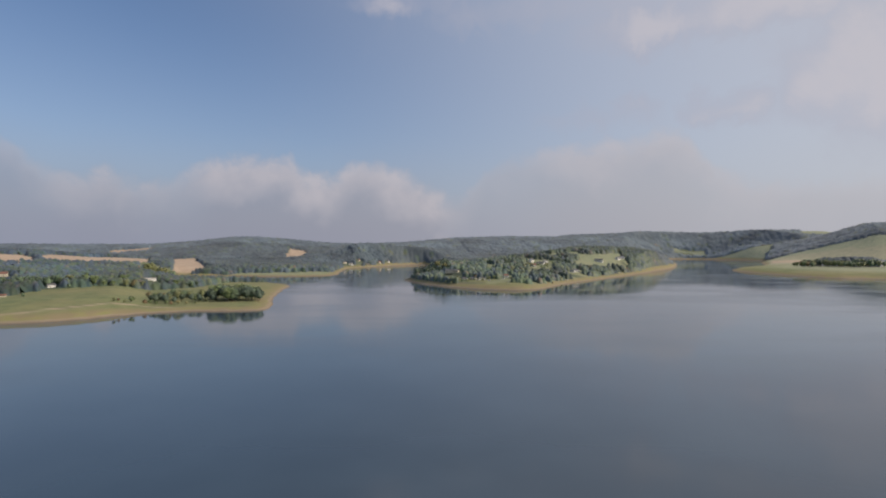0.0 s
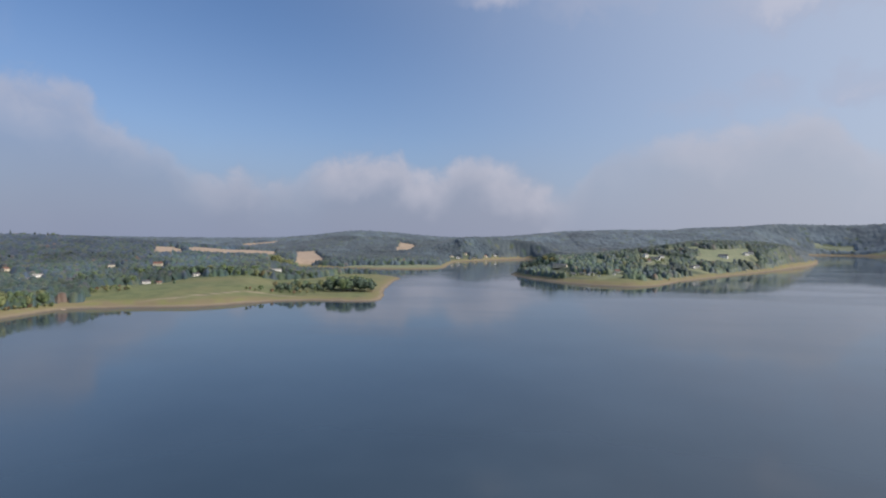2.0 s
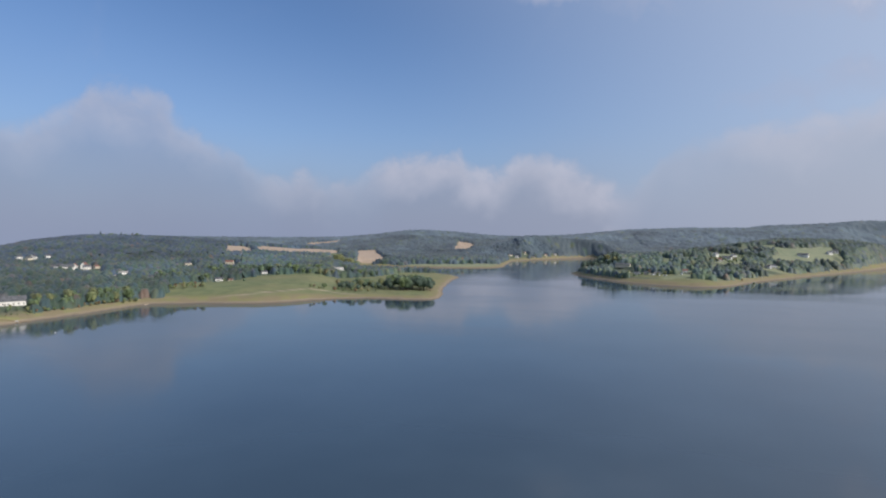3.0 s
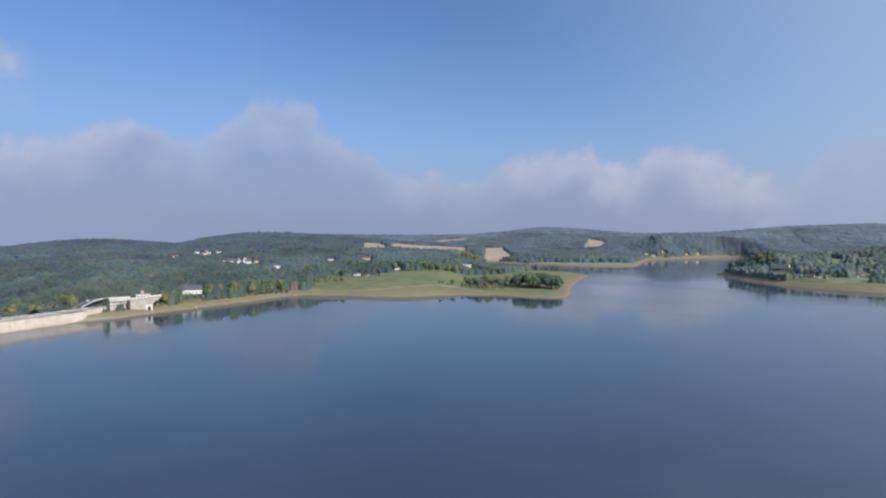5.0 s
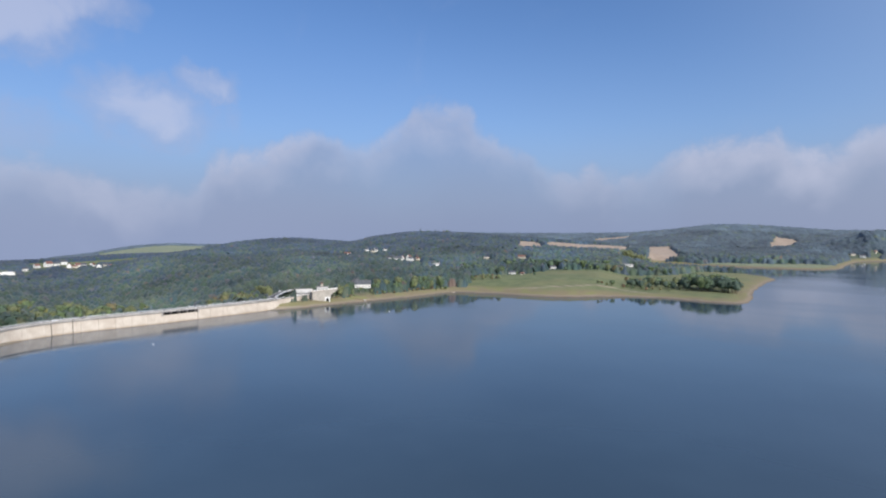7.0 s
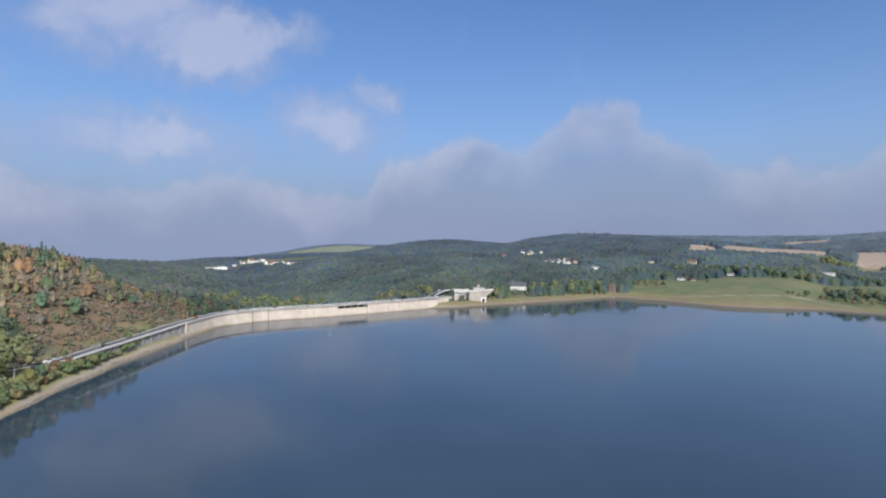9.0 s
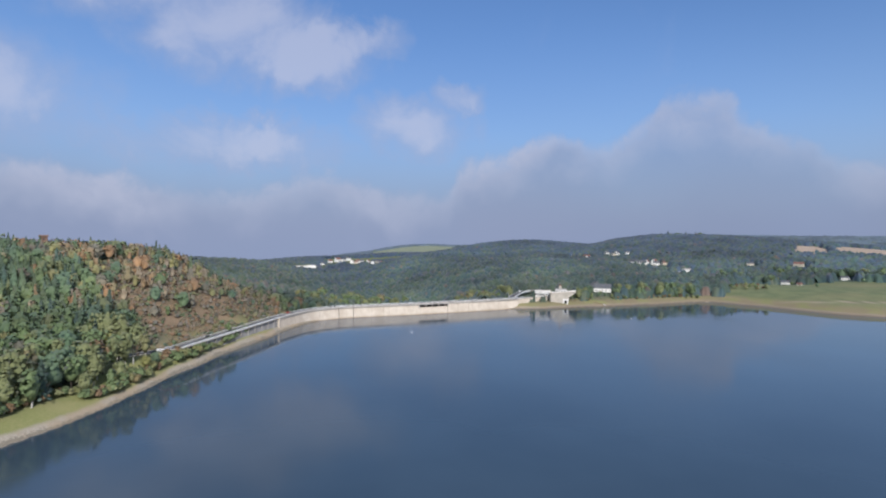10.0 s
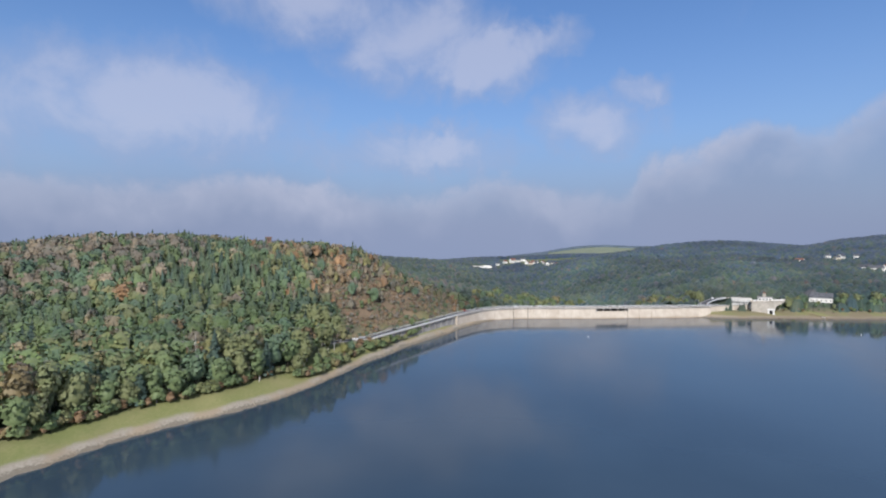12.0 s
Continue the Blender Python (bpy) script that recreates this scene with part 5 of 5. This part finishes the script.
grove(64, [(119.6, 640, 0.95), (120.3, 642, 1.05), (121.3, 640, 1.1), (121.8, 638, 1.0), (126.0, 645, 0.9), (128.6, 648, 0.9)], "spruces on the hilltop", [7, 7, 0, 7, 7, 0])
grove(65, strip(13, -11.0, -7.8, 1500, 1670, 22, 0.4, 0.8), "garden trees on the point")
grove(66, strip(14, -4.8, 0.8, 1170, 1250, 16, 0.35, 0.75), "garden trees on the point")
grove(67, strip(15, 0.4, 4.0, 1390, 1500, 34, 1.5, 2.1), "tall trees at the tip of the point", [9, 9, 1, 9, 9, 0, 7] * 4 + [9, 0, 7, 9, 9, 9])
def shore_strip(seed, n, x0, x1, s0, s1):
    """Places along the west shore between the gatehouse and the meadow."""
    rng = np.random.RandomState(seed)
    out = []
    for k in range(n):
        y = 322 + 212 * (k + rng.rand()) / n
        x = -594 - 0.05 * (y - 322) - x0 - (x1 - x0) * rng.rand()
        b, size = math.degrees(math.atan2(-x, y)), s0 + (s1 - s0) * rng.rand()
        out.append((b, math.hypot(x, y), size * (0.45 if 57.2 < b < 59.5 else 1.0)))
    return out


grove(68, shore_strip(16, 44, 15, 36, 0.85, 1.3), "trees along the west shore", [1, 0, 4, 1, 2, 0, 1, 4, 0, 1, 2] * 4)
grove(69, shore_strip(17, 40, 9, 16, 0.7, 1.3), "bushes along the west shore", bush=True)
grove(70, strip(18, 67.9, 73.6, 676, 760, 44, 0.8, 1.35), "light young trees below the dam", [2, 4, 6, 2, 0, 4, 3, 2, 6, 4, 2] * 4)
grove(71, strip(19, 79.0, 90.5, 690, 830, 70, 0.9, 1.5), "broad trees in the valley below the dam", [2, 0, 4, 2, 0, 1, 6, 2, 4, 0] * 7)
grove(73, strip(21, 33.8, 43.5, 1115, 1175, 40, 1.0, 1.7), "trees behind the meadow", [9, 1, 9, 0, 9, 4, 1, 9] * 5)
grove(74, strip(22, 26.2, 33.8, 1160, 1215, 28, 0.9, 1.5), "trees behind the meadow", [9, 1, 0, 9] * 7)
grove(75, strip(23, 43.0, 47.6, 985, 1060, 24, 0.9, 1.4), "trees behind the meadow", [9, 0, 1, 9, 4, 9] * 4)
grove(72, strip(20, -38.4, -33.4, 2380, 2440, 22, 1.8, 2.6), "trees on the east bank", [9, 1, 9, 9, 0, 9, 1, 9, 9, 9, 1] * 2)
grove(62, strip(11, 59.6, 61.4, 664, 672, 5, 0.4, 0.8), "bushes under the gatehouse", bush=True)


# ---- houses ----
def prism(bm, ring, y0, y1):
    """A shape in x and z carried from y0 to y1."""
    a = [bm.verts.new((x, y0, z)) for x, z in ring]
    b = [bm.verts.new((x, y1, z)) for x, z in ring]
    bm.faces.new(a)
    bm.faces.new(b[::-1])
    for i in range(len(ring)):
        j = (i + 1) % len(ring)
        bm.faces.new((a[j], a[i], b[i], b[j]))
    bmesh.ops.recalc_face_normals(bm, faces=bm.faces[:])
    return bm


def house(spot, long, deep, eaves, roof, mats, turn, group, label):
    """A house along x with a pitched roof, its windows, its door and its chimney."""
    b, d = spot
    x, y = far(b, d)
    z = float(height([x], [y], False)[0][0])
    wall, top = mats
    ob = tagged(new("house"), label, "house", group)
    l, w = long / 2, deep / 2
    bm = bmesh.new()
    ring = [(-w, -3), (w, -3), (w, eaves), (0, eaves + roof), (-w, eaves)]
    prism(bm, ring, -l, l)
    bmesh.ops.rotate(bm, verts=bm.verts[:], matrix=Matrix.Rotation(radians(90), 3, "Z"))
    part("wall", bm, wall, ob)
    slope = Vector((w, -roof)).normalized()
    for s in (-1, 1):
        bm = bmesh.new()
        e = 0.6
        prism(bm, [(0, eaves + roof + 0.28), (s * (w + e * slope.x), eaves + e * slope.y + 0.28), (s * (w + e * slope.x), eaves + e * slope.y + 0.04), (0, eaves + roof + 0.04)], -l - 0.5, l + 0.5)
        bmesh.ops.rotate(bm, verts=bm.verts[:], matrix=Matrix.Rotation(radians(90), 3, "Z"))
        part("roof", bm, top, ob)
    bm = box(bmesh.new(), l * 0.4, -0.45, eaves + roof * 0.6, l * 0.4 + 0.8, 0.45, eaves + roof + 1.1, 0.03)
    part("chimney", bm, TILES, ob)
    floors = 2 if eaves > 5 else 1
    step = 3.4 if long < 20 else 4.2
    n = max(2, int(long / step))
    pane = bpy.data.meshes.new("window")
    bm = box(bmesh.new(), -0.62, -0.06, -0.75, 0.62, 0.06, 0.75, 0.02)
    bm.to_mesh(pane)
    bm.free()
    pane.materials.append(GLASS)
    for f in range(floors):
        for k in range(n):
            for s in (-1, 1):
                q = new("window", pane)
                q.parent = ob
                q.location = (-l + long * (k + 0.5) / n, s * (w + 0.03), 1.6 + 2.7 * f)
    for s in (-1, 1):
        q = new("window", pane)
        q.parent = ob
        q.matrix_basis = pose(s * (l + 0.03), 0, eaves * 0.6, 0, 0, 90)
    bm = box(bmesh.new(), -l + long * 0.5 / n + step * 0.33, -w - 0.1, -0.2, -l + long * 0.5 / n + step * 0.33 + 1.1, -w + 0.02, 2.1, 0.02)
    part("door", bm, BARK, ob)
    ob.matrix_basis = pose(x, y, z, 0, 0, b + turn)
    return ob


def house_words(mats, long):
    wall = "white" if mats[0] == WHITE else "cream-coloured"
    roof = {"slate_roof": "dark slate roof", "red_tiles": "red tiled roof", "grey_concrete": "flat grey roof"}[mats[1].name]
    return ("long " if long > 20 else "") + wall + " rendered house with a " + roof


for group, rows in HOUSES.items():
    for b, d, long, deep, eaves, roof, mats, turn in rows:
        house((b, d), long, deep, eaves, roof, mats, turn, group, house_words(mats, long))


def build_hall():
    """The long white hall far down the valley."""
    x, y = far(*HALL)
    z = float(height([x], [y], False)[0][0])
    ob = tagged(new("industrial_hall"), "long white industrial hall with a low flat roof", "hall")
    part("wall", box(bmesh.new(), -44, -12, -4, 44, 12, 5.2, 0.1), WHITE, ob)
    part("roof", box(bmesh.new(), -44.5, -12.5, 5.2, 44.5, 12.5, 5.8, 0.1), CONCRETE_GREY, ob)
    part("office", box(bmesh.new(), 18, -17, -4, 40, -12.2, 7.5, 0.1), WHITE, ob, "taller white front building")
    for k in range(8):
        part("gate", box(bmesh.new(), -40 + k * 7, -12.2, 0.2, -36 + k * 7, -11.9, 4.2, 0.03), RAIL, ob)
    ob.matrix_basis = pose(x, y, z + 1.0, 0, 0, HALL[0] + 4)


build_hall()


# ---- the gatehouse at the end of the dam ----
def build_gatehouse():
    ob = tagged(new("gatehouse"), "stone intake block with a white flat-roofed house on it", "gatehouse")
    # intake block, flaring outwards at its terrace
    bm = prism(bmesh.new(), [(0, -3), (22, -3), (22, 8.5), (23.5, 12), (31, 17.6), (31, 18.6), (0, 15.8)], 0, 16)
    part("intake_block", bm, STONE, ob)
    part("terrace", prism(bmesh.new(), [(-1, 15.8), (31.6, 18.65), (31.6, 19.3), (-1, 16.5)], -0.7, 16.5), CONCRETE, ob, "pale concrete terrace slab")
    for x in (15.6, 20.4):
        part("pillar", box(bmesh.new(), x, -0.7, -3, x + 1.5, -0.05, 9.0, 0.08), WHITE, ob)
    part("lintel", box(bmesh.new(), 15.2, -0.75, 7.6, 22.3, -0.05, 9.4, 0.08), WHITE, ob)
    # no hole here: a flat near-black panel paints the opening's shade
    part("portal", box(bmesh.new(), 17.1, -0.25, -2, 20.4, -0.03, 7.6, 0.03), DARK, ob, "near-black panel painted as the shaded intake opening")
    # a near-black box paints the shadow gap between wall and block
    part("slot", box(bmesh.new(), -0.9, -0.2, -3, 0.1, 3, 15.7, 0.05), DARK, ob, "near-black box painted as the shadow gap beside the wall")
    # parapet and little house on the terrace
    for x in np.arange(1.5, 27, 4.2):
        part("parapet_block", box(bmesh.new(), x, -0.5, 16.6 + x * 0.087, x + 3.4, 0.0, 17.9 + x * 0.087, 0.06), WHITE, ob)
    part("pavilion", box(bmesh.new(), 6, 3.5, 15.8, 20, 11, 21.0, 0.1), WHITE, ob)
    part("pavilion_roof", box(bmesh.new(), 5.3, 2.8, 21.0, 20.7, 11.7, 21.5, 0.06), CONCRETE_GREY, ob)
    tower = part("stair_tower", box(bmesh.new(), 10.5, 5, 21.5, 13.6, 8.2, 25.4, 0.08), STONE, ob)
    bm = bmesh.new()
    bmesh.ops.create_cone(bm, cap_ends=True, segments=4, radius1=2.6, radius2=0.3, depth=1.9, matrix=pose(12.05, 6.6, 26.3, 0, 0, 45))
    part("cap", bm, TILES, tower)
    for k in range(4):
        part("window", box(bmesh.new(), 7.2 + k * 3.2, 3.4, 17.6, 9.2 + k * 3.2, 3.52, 19.6, 0.02), GLASS, ob)
    # the long white house beside it, over the road
    part("house_wall", box(bmesh.new(), -21, 9, 6, -0.5, 19, 17.6, 0.1), WHITE, ob)
    part("house_roof", box(bmesh.new(), -21.8, 8.2, 17.6, 0.2, 19.8, 18.2, 0.06), CONCRETE, ob, "pale flat roof")
    part("roof_edge", box(bmesh.new(), -21.9, 7.9, 17.0, 0.2, 8.2, 18.5, 0.04), WHITE, ob, "white roof fascia")
    for k in range(8):
        pane = part("window", box(bmesh.new(), -19.8 + k * 2.35, 8.88, 12.0, -18.3 + k * 2.35, 9.02, 14.8, 0.02), GLASS, ob)
        part("sill", box(bmesh.new(), -19.95 + k * 2.35, 8.7, 11.8, -18.15 + k * 2.35, 9.0, 12.0, 0.02), CONCRETE, pane)
    for k in range(4):
        part("roof_box", box(bmesh.new(), -18 + k * 4.4, 11 + (k % 2) * 3, 18.2, -16.4 + k * 4.4, 12.6 + (k % 2) * 3, 18.9, 0.05), CONCRETE_GREY, ob, "grey ventilation box on the roof")
    part("canopy", box(bmesh.new(), -25, 8.3, 13.8, -19.8, 14, 14.3, 0.05), CONCRETE, ob)
    x, y = far(63.6, 678)
    ob.matrix_basis = pose(x, y, 0.4, 0, 0, 63.0)


build_gatehouse()


def build_lookout():
    """The brick tower on top of the hill."""
    ob = tagged(new("lookout_tower"), "square red brick lookout tower among the treetops", "tower")
    x, y = far(112.4, 628)
    z = float(height([x], [y], False)[0][0])
    top = 86.6 - z
    part("shaft", box(bmesh.new(), -3.1, -3.1, -1, 3.1, 3.1, top - 2.2, 0.12), BRICK, ob)
    part("gallery", box(bmesh.new(), -3.9, -3.9, top - 2.2, 3.9, 3.9, top - 1.6, 0.08), BRICK, ob)
    for sx in (-1, 1):
        part("battlement", box(bmesh.new(), sx * 3.8 - 0.25 * (sx + 1), -3.8, top - 1.6, sx * 3.8 + 0.25 * (1 - sx), 3.8, top - 0.4, 0.05), BRICK, ob)
        part("battlement", box(bmesh.new(), -3.3, sx * 3.8 - 0.25 * (sx + 1), top - 1.6, 3.3, sx * 3.8 + 0.25 * (1 - sx), top - 0.4, 0.05), BRICK, ob)
    part("window", box(bmesh.new(), -0.6, -3.16, top - 5.2, 0.6, -3.08, top - 3.4, 0.03), GLASS, ob)
    ob.matrix_basis = pose(x, y, z, 0, 0, 112)


build_lookout()


# ---- cars, lamps, boats and other small things ----
def car_paint(name, colour):
    m, n = material(name)
    finish(n, n.mix(n.noise(n.place, 1.5, 2.0), colour, tuple(c * 0.9 for c in colour)), 0.3, gloss=0.6)
    return m


RUBBER = plain("rubber", (0.02, 0.02, 0.02), (0.035, 0.035, 0.035), 3.0, 0.9)


def car(x, y, z, turn, paint, label, van=False):
    ob = tagged(new("van" if van else "car"), label, "van" if van else "car", "vehicles on the road")
    h = 2.3 if van else 1.45
    ring = [(-2.2, 0.3), (2.2, 0.3), (2.25, 0.75), (1.9, 0.9), (1.0, 0.95), (0.45, h), (-1.6, h), (-2.15, 0.95)] if not van else [(-2.6, 0.35), (2.5, 0.35), (2.55, 1.1), (1.9, 1.35), (1.3, h), (-2.55, h)]
    bm = prism(bmesh.new(), ring, -0.88, 0.88)
    bmesh.ops.bevel(bm, geom=bm.edges[:], offset=0.09, segments=2, affect="EDGES")
    part("body", bm, paint, ob, smooth=False)
    for s in (-1, 1):
        bm = box(bmesh.new(), -1.4, s * 0.87 - 0.02, 1.0 if not van else 1.4, 0.45, s * 0.87 + 0.02, h - 0.12, 0.01)
        part("window", bm, GLASS, ob)
        for wx in (-1.35, 1.35):
            bm = bmesh.new()
            bmesh.ops.create_cone(bm, cap_ends=True, segments=14, radius1=0.32, radius2=0.32, depth=0.22, matrix=pose(wx, s * 0.8, 0.32, 90))
            tyre = part("wheel", bm, RUBBER, ob)
            bm = bmesh.new()
            bmesh.ops.create_cone(bm, cap_ends=True, segments=10, radius1=0.19, radius2=0.17, depth=0.04, matrix=pose(wx, s * 0.915, 0.32, 90))
            part("rim", bm, RAIL, tyre)
    ob.matrix_basis = pose(x, y, z, 0, 0, turn)
    return ob


def on_road(bearing, off):
    """A place and a heading on the road."""
    line, left, run = along_line(ROAD_LINE)
    b = np.degrees(np.arctan2(-line[:, 0], line[:, 1]))
    k = int(np.argmin(np.abs(b - bearing)))
    t = (left[k][1], -left[k][0])
    return line[k][0] + left[k][0] * off, line[k][1] + left[k][1] * off, math.degrees(math.atan2(t[1], t[0]))


WHITE_CAR, DARK_CAR, SILVER_CAR, RED_CAR = car_paint("white_car_paint", (0.8, 0.8, 0.8)), car_paint("black_car_paint", (0.03, 0.03, 0.035)), car_paint("silver_car_paint", (0.5, 0.51, 0.53)), car_paint("red_car_paint", (0.35, 0.06, 0.04))
for bearing, off, paint, label, van in ((86.1, 3.0, WHITE_CAR, "white car on the dam's road", False), (84.4, 5.4, DARK_CAR, "black car on the dam's road", False), (66.4, 5.2, WHITE_CAR, "white delivery van at the end of the dam", True),
                                        (103.4, 3.0, WHITE_CAR, "white car parked beside the trees", False), (102.6, 5.4, SILVER_CAR, "silver car parked beside the trees", False), (98.6, 5.4, DARK_CAR, "black car on the hillside road", False),
                                        (90.8, 6.9, RED_CAR, "red car beside the guard rail", False)):
    x, y, turn = on_road(bearing, off)
    car(x, y, CREST_Z - 0.2, turn, paint, label, van)


def street_lamp(x, y, z, turn):
    ob = tagged(new("street_lamp"), "grey steel street lamp beside the road", "lamp", "lamps on the dam")
    bm = bmesh.new()
    limb(bm, (0, 0, 0), (0, 0, 7.5), 0.11, 0.07, 8)
    part("pole", bm, RAIL, ob)
    bm = bmesh.new()
    limb(bm, (0, 0, 7.45), (1.4, 0, 7.75), 0.06, 0.05, 6)
    part("arm", bm, RAIL, ob)
    part("lamp_head", box(bmesh.new(), 1.2, -0.18, 7.68, 2.0, 0.18, 7.86, 0.04), CONCRETE_GREY, ob)
    ob.matrix_basis = pose(x, y, z, 0, 0, turn)


for bearing in (67.6, 78.4, 91.6):
    x, y, turn = on_road(bearing, 7.6)
    street_lamp(x, y, CREST_Z - 0.05, turn - 90)


def buoy(x, y, mat, label):
    ob = tagged(new("buoy"), label, "buoy", "buoys on the lake")
    bm = bmesh.new()
    bmesh.ops.create_uvsphere(bm, u_segments=12, v_segments=8, radius=0.55)
    bmesh.ops.scale(bm, vec=(1, 1, 0.8), verts=bm.verts[:])
    part("float", bm, mat, ob, smooth=True)
    bm = bmesh.new()
    limb(bm, (0, 0, 0.3), (0, 0, 1.3), 0.09, 0.05)
    part("mast", bm, mat, ob)
    ob.matrix_basis = pose(x, y, 0.12)


buoy(-464, 94, PAINT, "small white buoy floating before the dam")
buoy(-495, 341, PAINT, "small white buoy floating off the shore")


def boat(bearing, distance, turn, label, group, afloat=False):
    x, y = far(bearing, distance)
    z = 0.15 if afloat else float(height([x], [y])[0][0]) + 0.2
    ob = tagged(new("rowing_boat"), label, "boat", group)
    bm = bmesh.new()
    rows = []
    for t in np.linspace(-1, 1, 7):
        w = 0.85 * (1 - abs(t) ** 2.6) + 0.05
        rows.append([bm.verts.new((t * 2.6, u * w, v)) for u, v in ((-1, 0.55), (-0.7, 0.05), (0, -0.12), (0.7, 0.05), (1, 0.55), (0.86, 0.5), (0, 0.1), (-0.86, 0.5))])
    for a, b in zip(rows[:-1], rows[1:]):
        for i in range(8):
            bm.faces.new((a[i], a[(i + 1) % 8], b[(i + 1) % 8], b[i]))
    bm.faces.new(rows[0])
    bm.faces.new(rows[-1][::-1])
    bmesh.ops.recalc_face_normals(bm, faces=bm.faces[:])
    part("hull", bm, PAINT, ob)
    for u in (-0.8, 0.7):
        part("bench", box(bmesh.new(), u - 0.14, -0.6, 0.32, u + 0.14, 0.6, 0.37, 0.01), BARK, ob)
    ob.matrix_basis = pose(x, y, z, 0, 0, turn)


boat(58.1, 699, 20, "white rowing boat drawn up on the gravel", "boats on the shore")
for k, (b, d) in enumerate(((-12.2, 1340), (-15.0, 1520), (-18.4, 1795), (-6.0, 1125), (26.0, 1640))):
    boat(b, d, 30 * k, "white rowing boat lying on the shore", "boats on the shore")


def caravan(bearing, distance, turn):
    x, y = far(bearing, distance)
    z = float(height([x], [y])[0][0])
    ob = tagged(new("caravan"), "white camping caravan standing near the shore", "caravan", "caravans on the point")
    bm = prism(bmesh.new(), [(-2.8, 0.5), (2.8, 0.5), (3.0, 1.4), (2.6, 2.7), (-2.6, 2.7), (-3.0, 1.4)], -1.15, 1.15)
    bmesh.ops.bevel(bm, geom=bm.edges[:], offset=0.12, segments=2, affect="EDGES")
    part("body", bm, PAINT, ob)
    for s in (-1, 1):
        part("window", box(bmesh.new(), -1.6, s * 1.15 - 0.02, 1.5, 1.2, s * 1.15 + 0.02, 2.2, 0.01), GLASS, ob)
        bm = bmesh.new()
        bmesh.ops.create_cone(bm, cap_ends=True, segments=12, radius1=0.36, radius2=0.36, depth=0.24, matrix=pose(0, s * 0.95, 0.36, 90))
        part("wheel", bm, RUBBER, ob)
    bm = bmesh.new()
    limb(bm, (2.9, 0, 0.5), (4.1, 0, 0.45), 0.06, 0.05)
    part("drawbar", bm, RAIL, ob)
    ob.matrix_basis = pose(x, y, z, 0, 0, bearing + turn)


for k, (b, d) in enumerate(((-1.0, 1240), (-1.5, 1225), (-2.1, 1215), (-2.7, 1190), (-3.3, 1180), (-3.9, 1172), (-0.4, 1255), (-2.4, 1235), (-3.5, 1215), (-5.4, 1190), (-12.9, 1500), (-13.4, 1530))):
    caravan(b, d, (k * 47) % 70 - 30)


def build_ramp():
    ob = tagged(new("boat_ramp"), "pale concrete boat ramp running into the lake", "ramp")
    x, y = far(48.5, 812)
    for k in range(5):
        part("slab", box(bmesh.new(), -2.2, -9 + k * 4.4, -0.35, 2.2, -4.8 + k * 4.4, 0.0, 0.04), CONCRETE, ob).rotation_euler = (0, 0, 0)
    ob.matrix_basis = pose(x, y, 1.5, 9.5, 0, 52)


build_ramp()
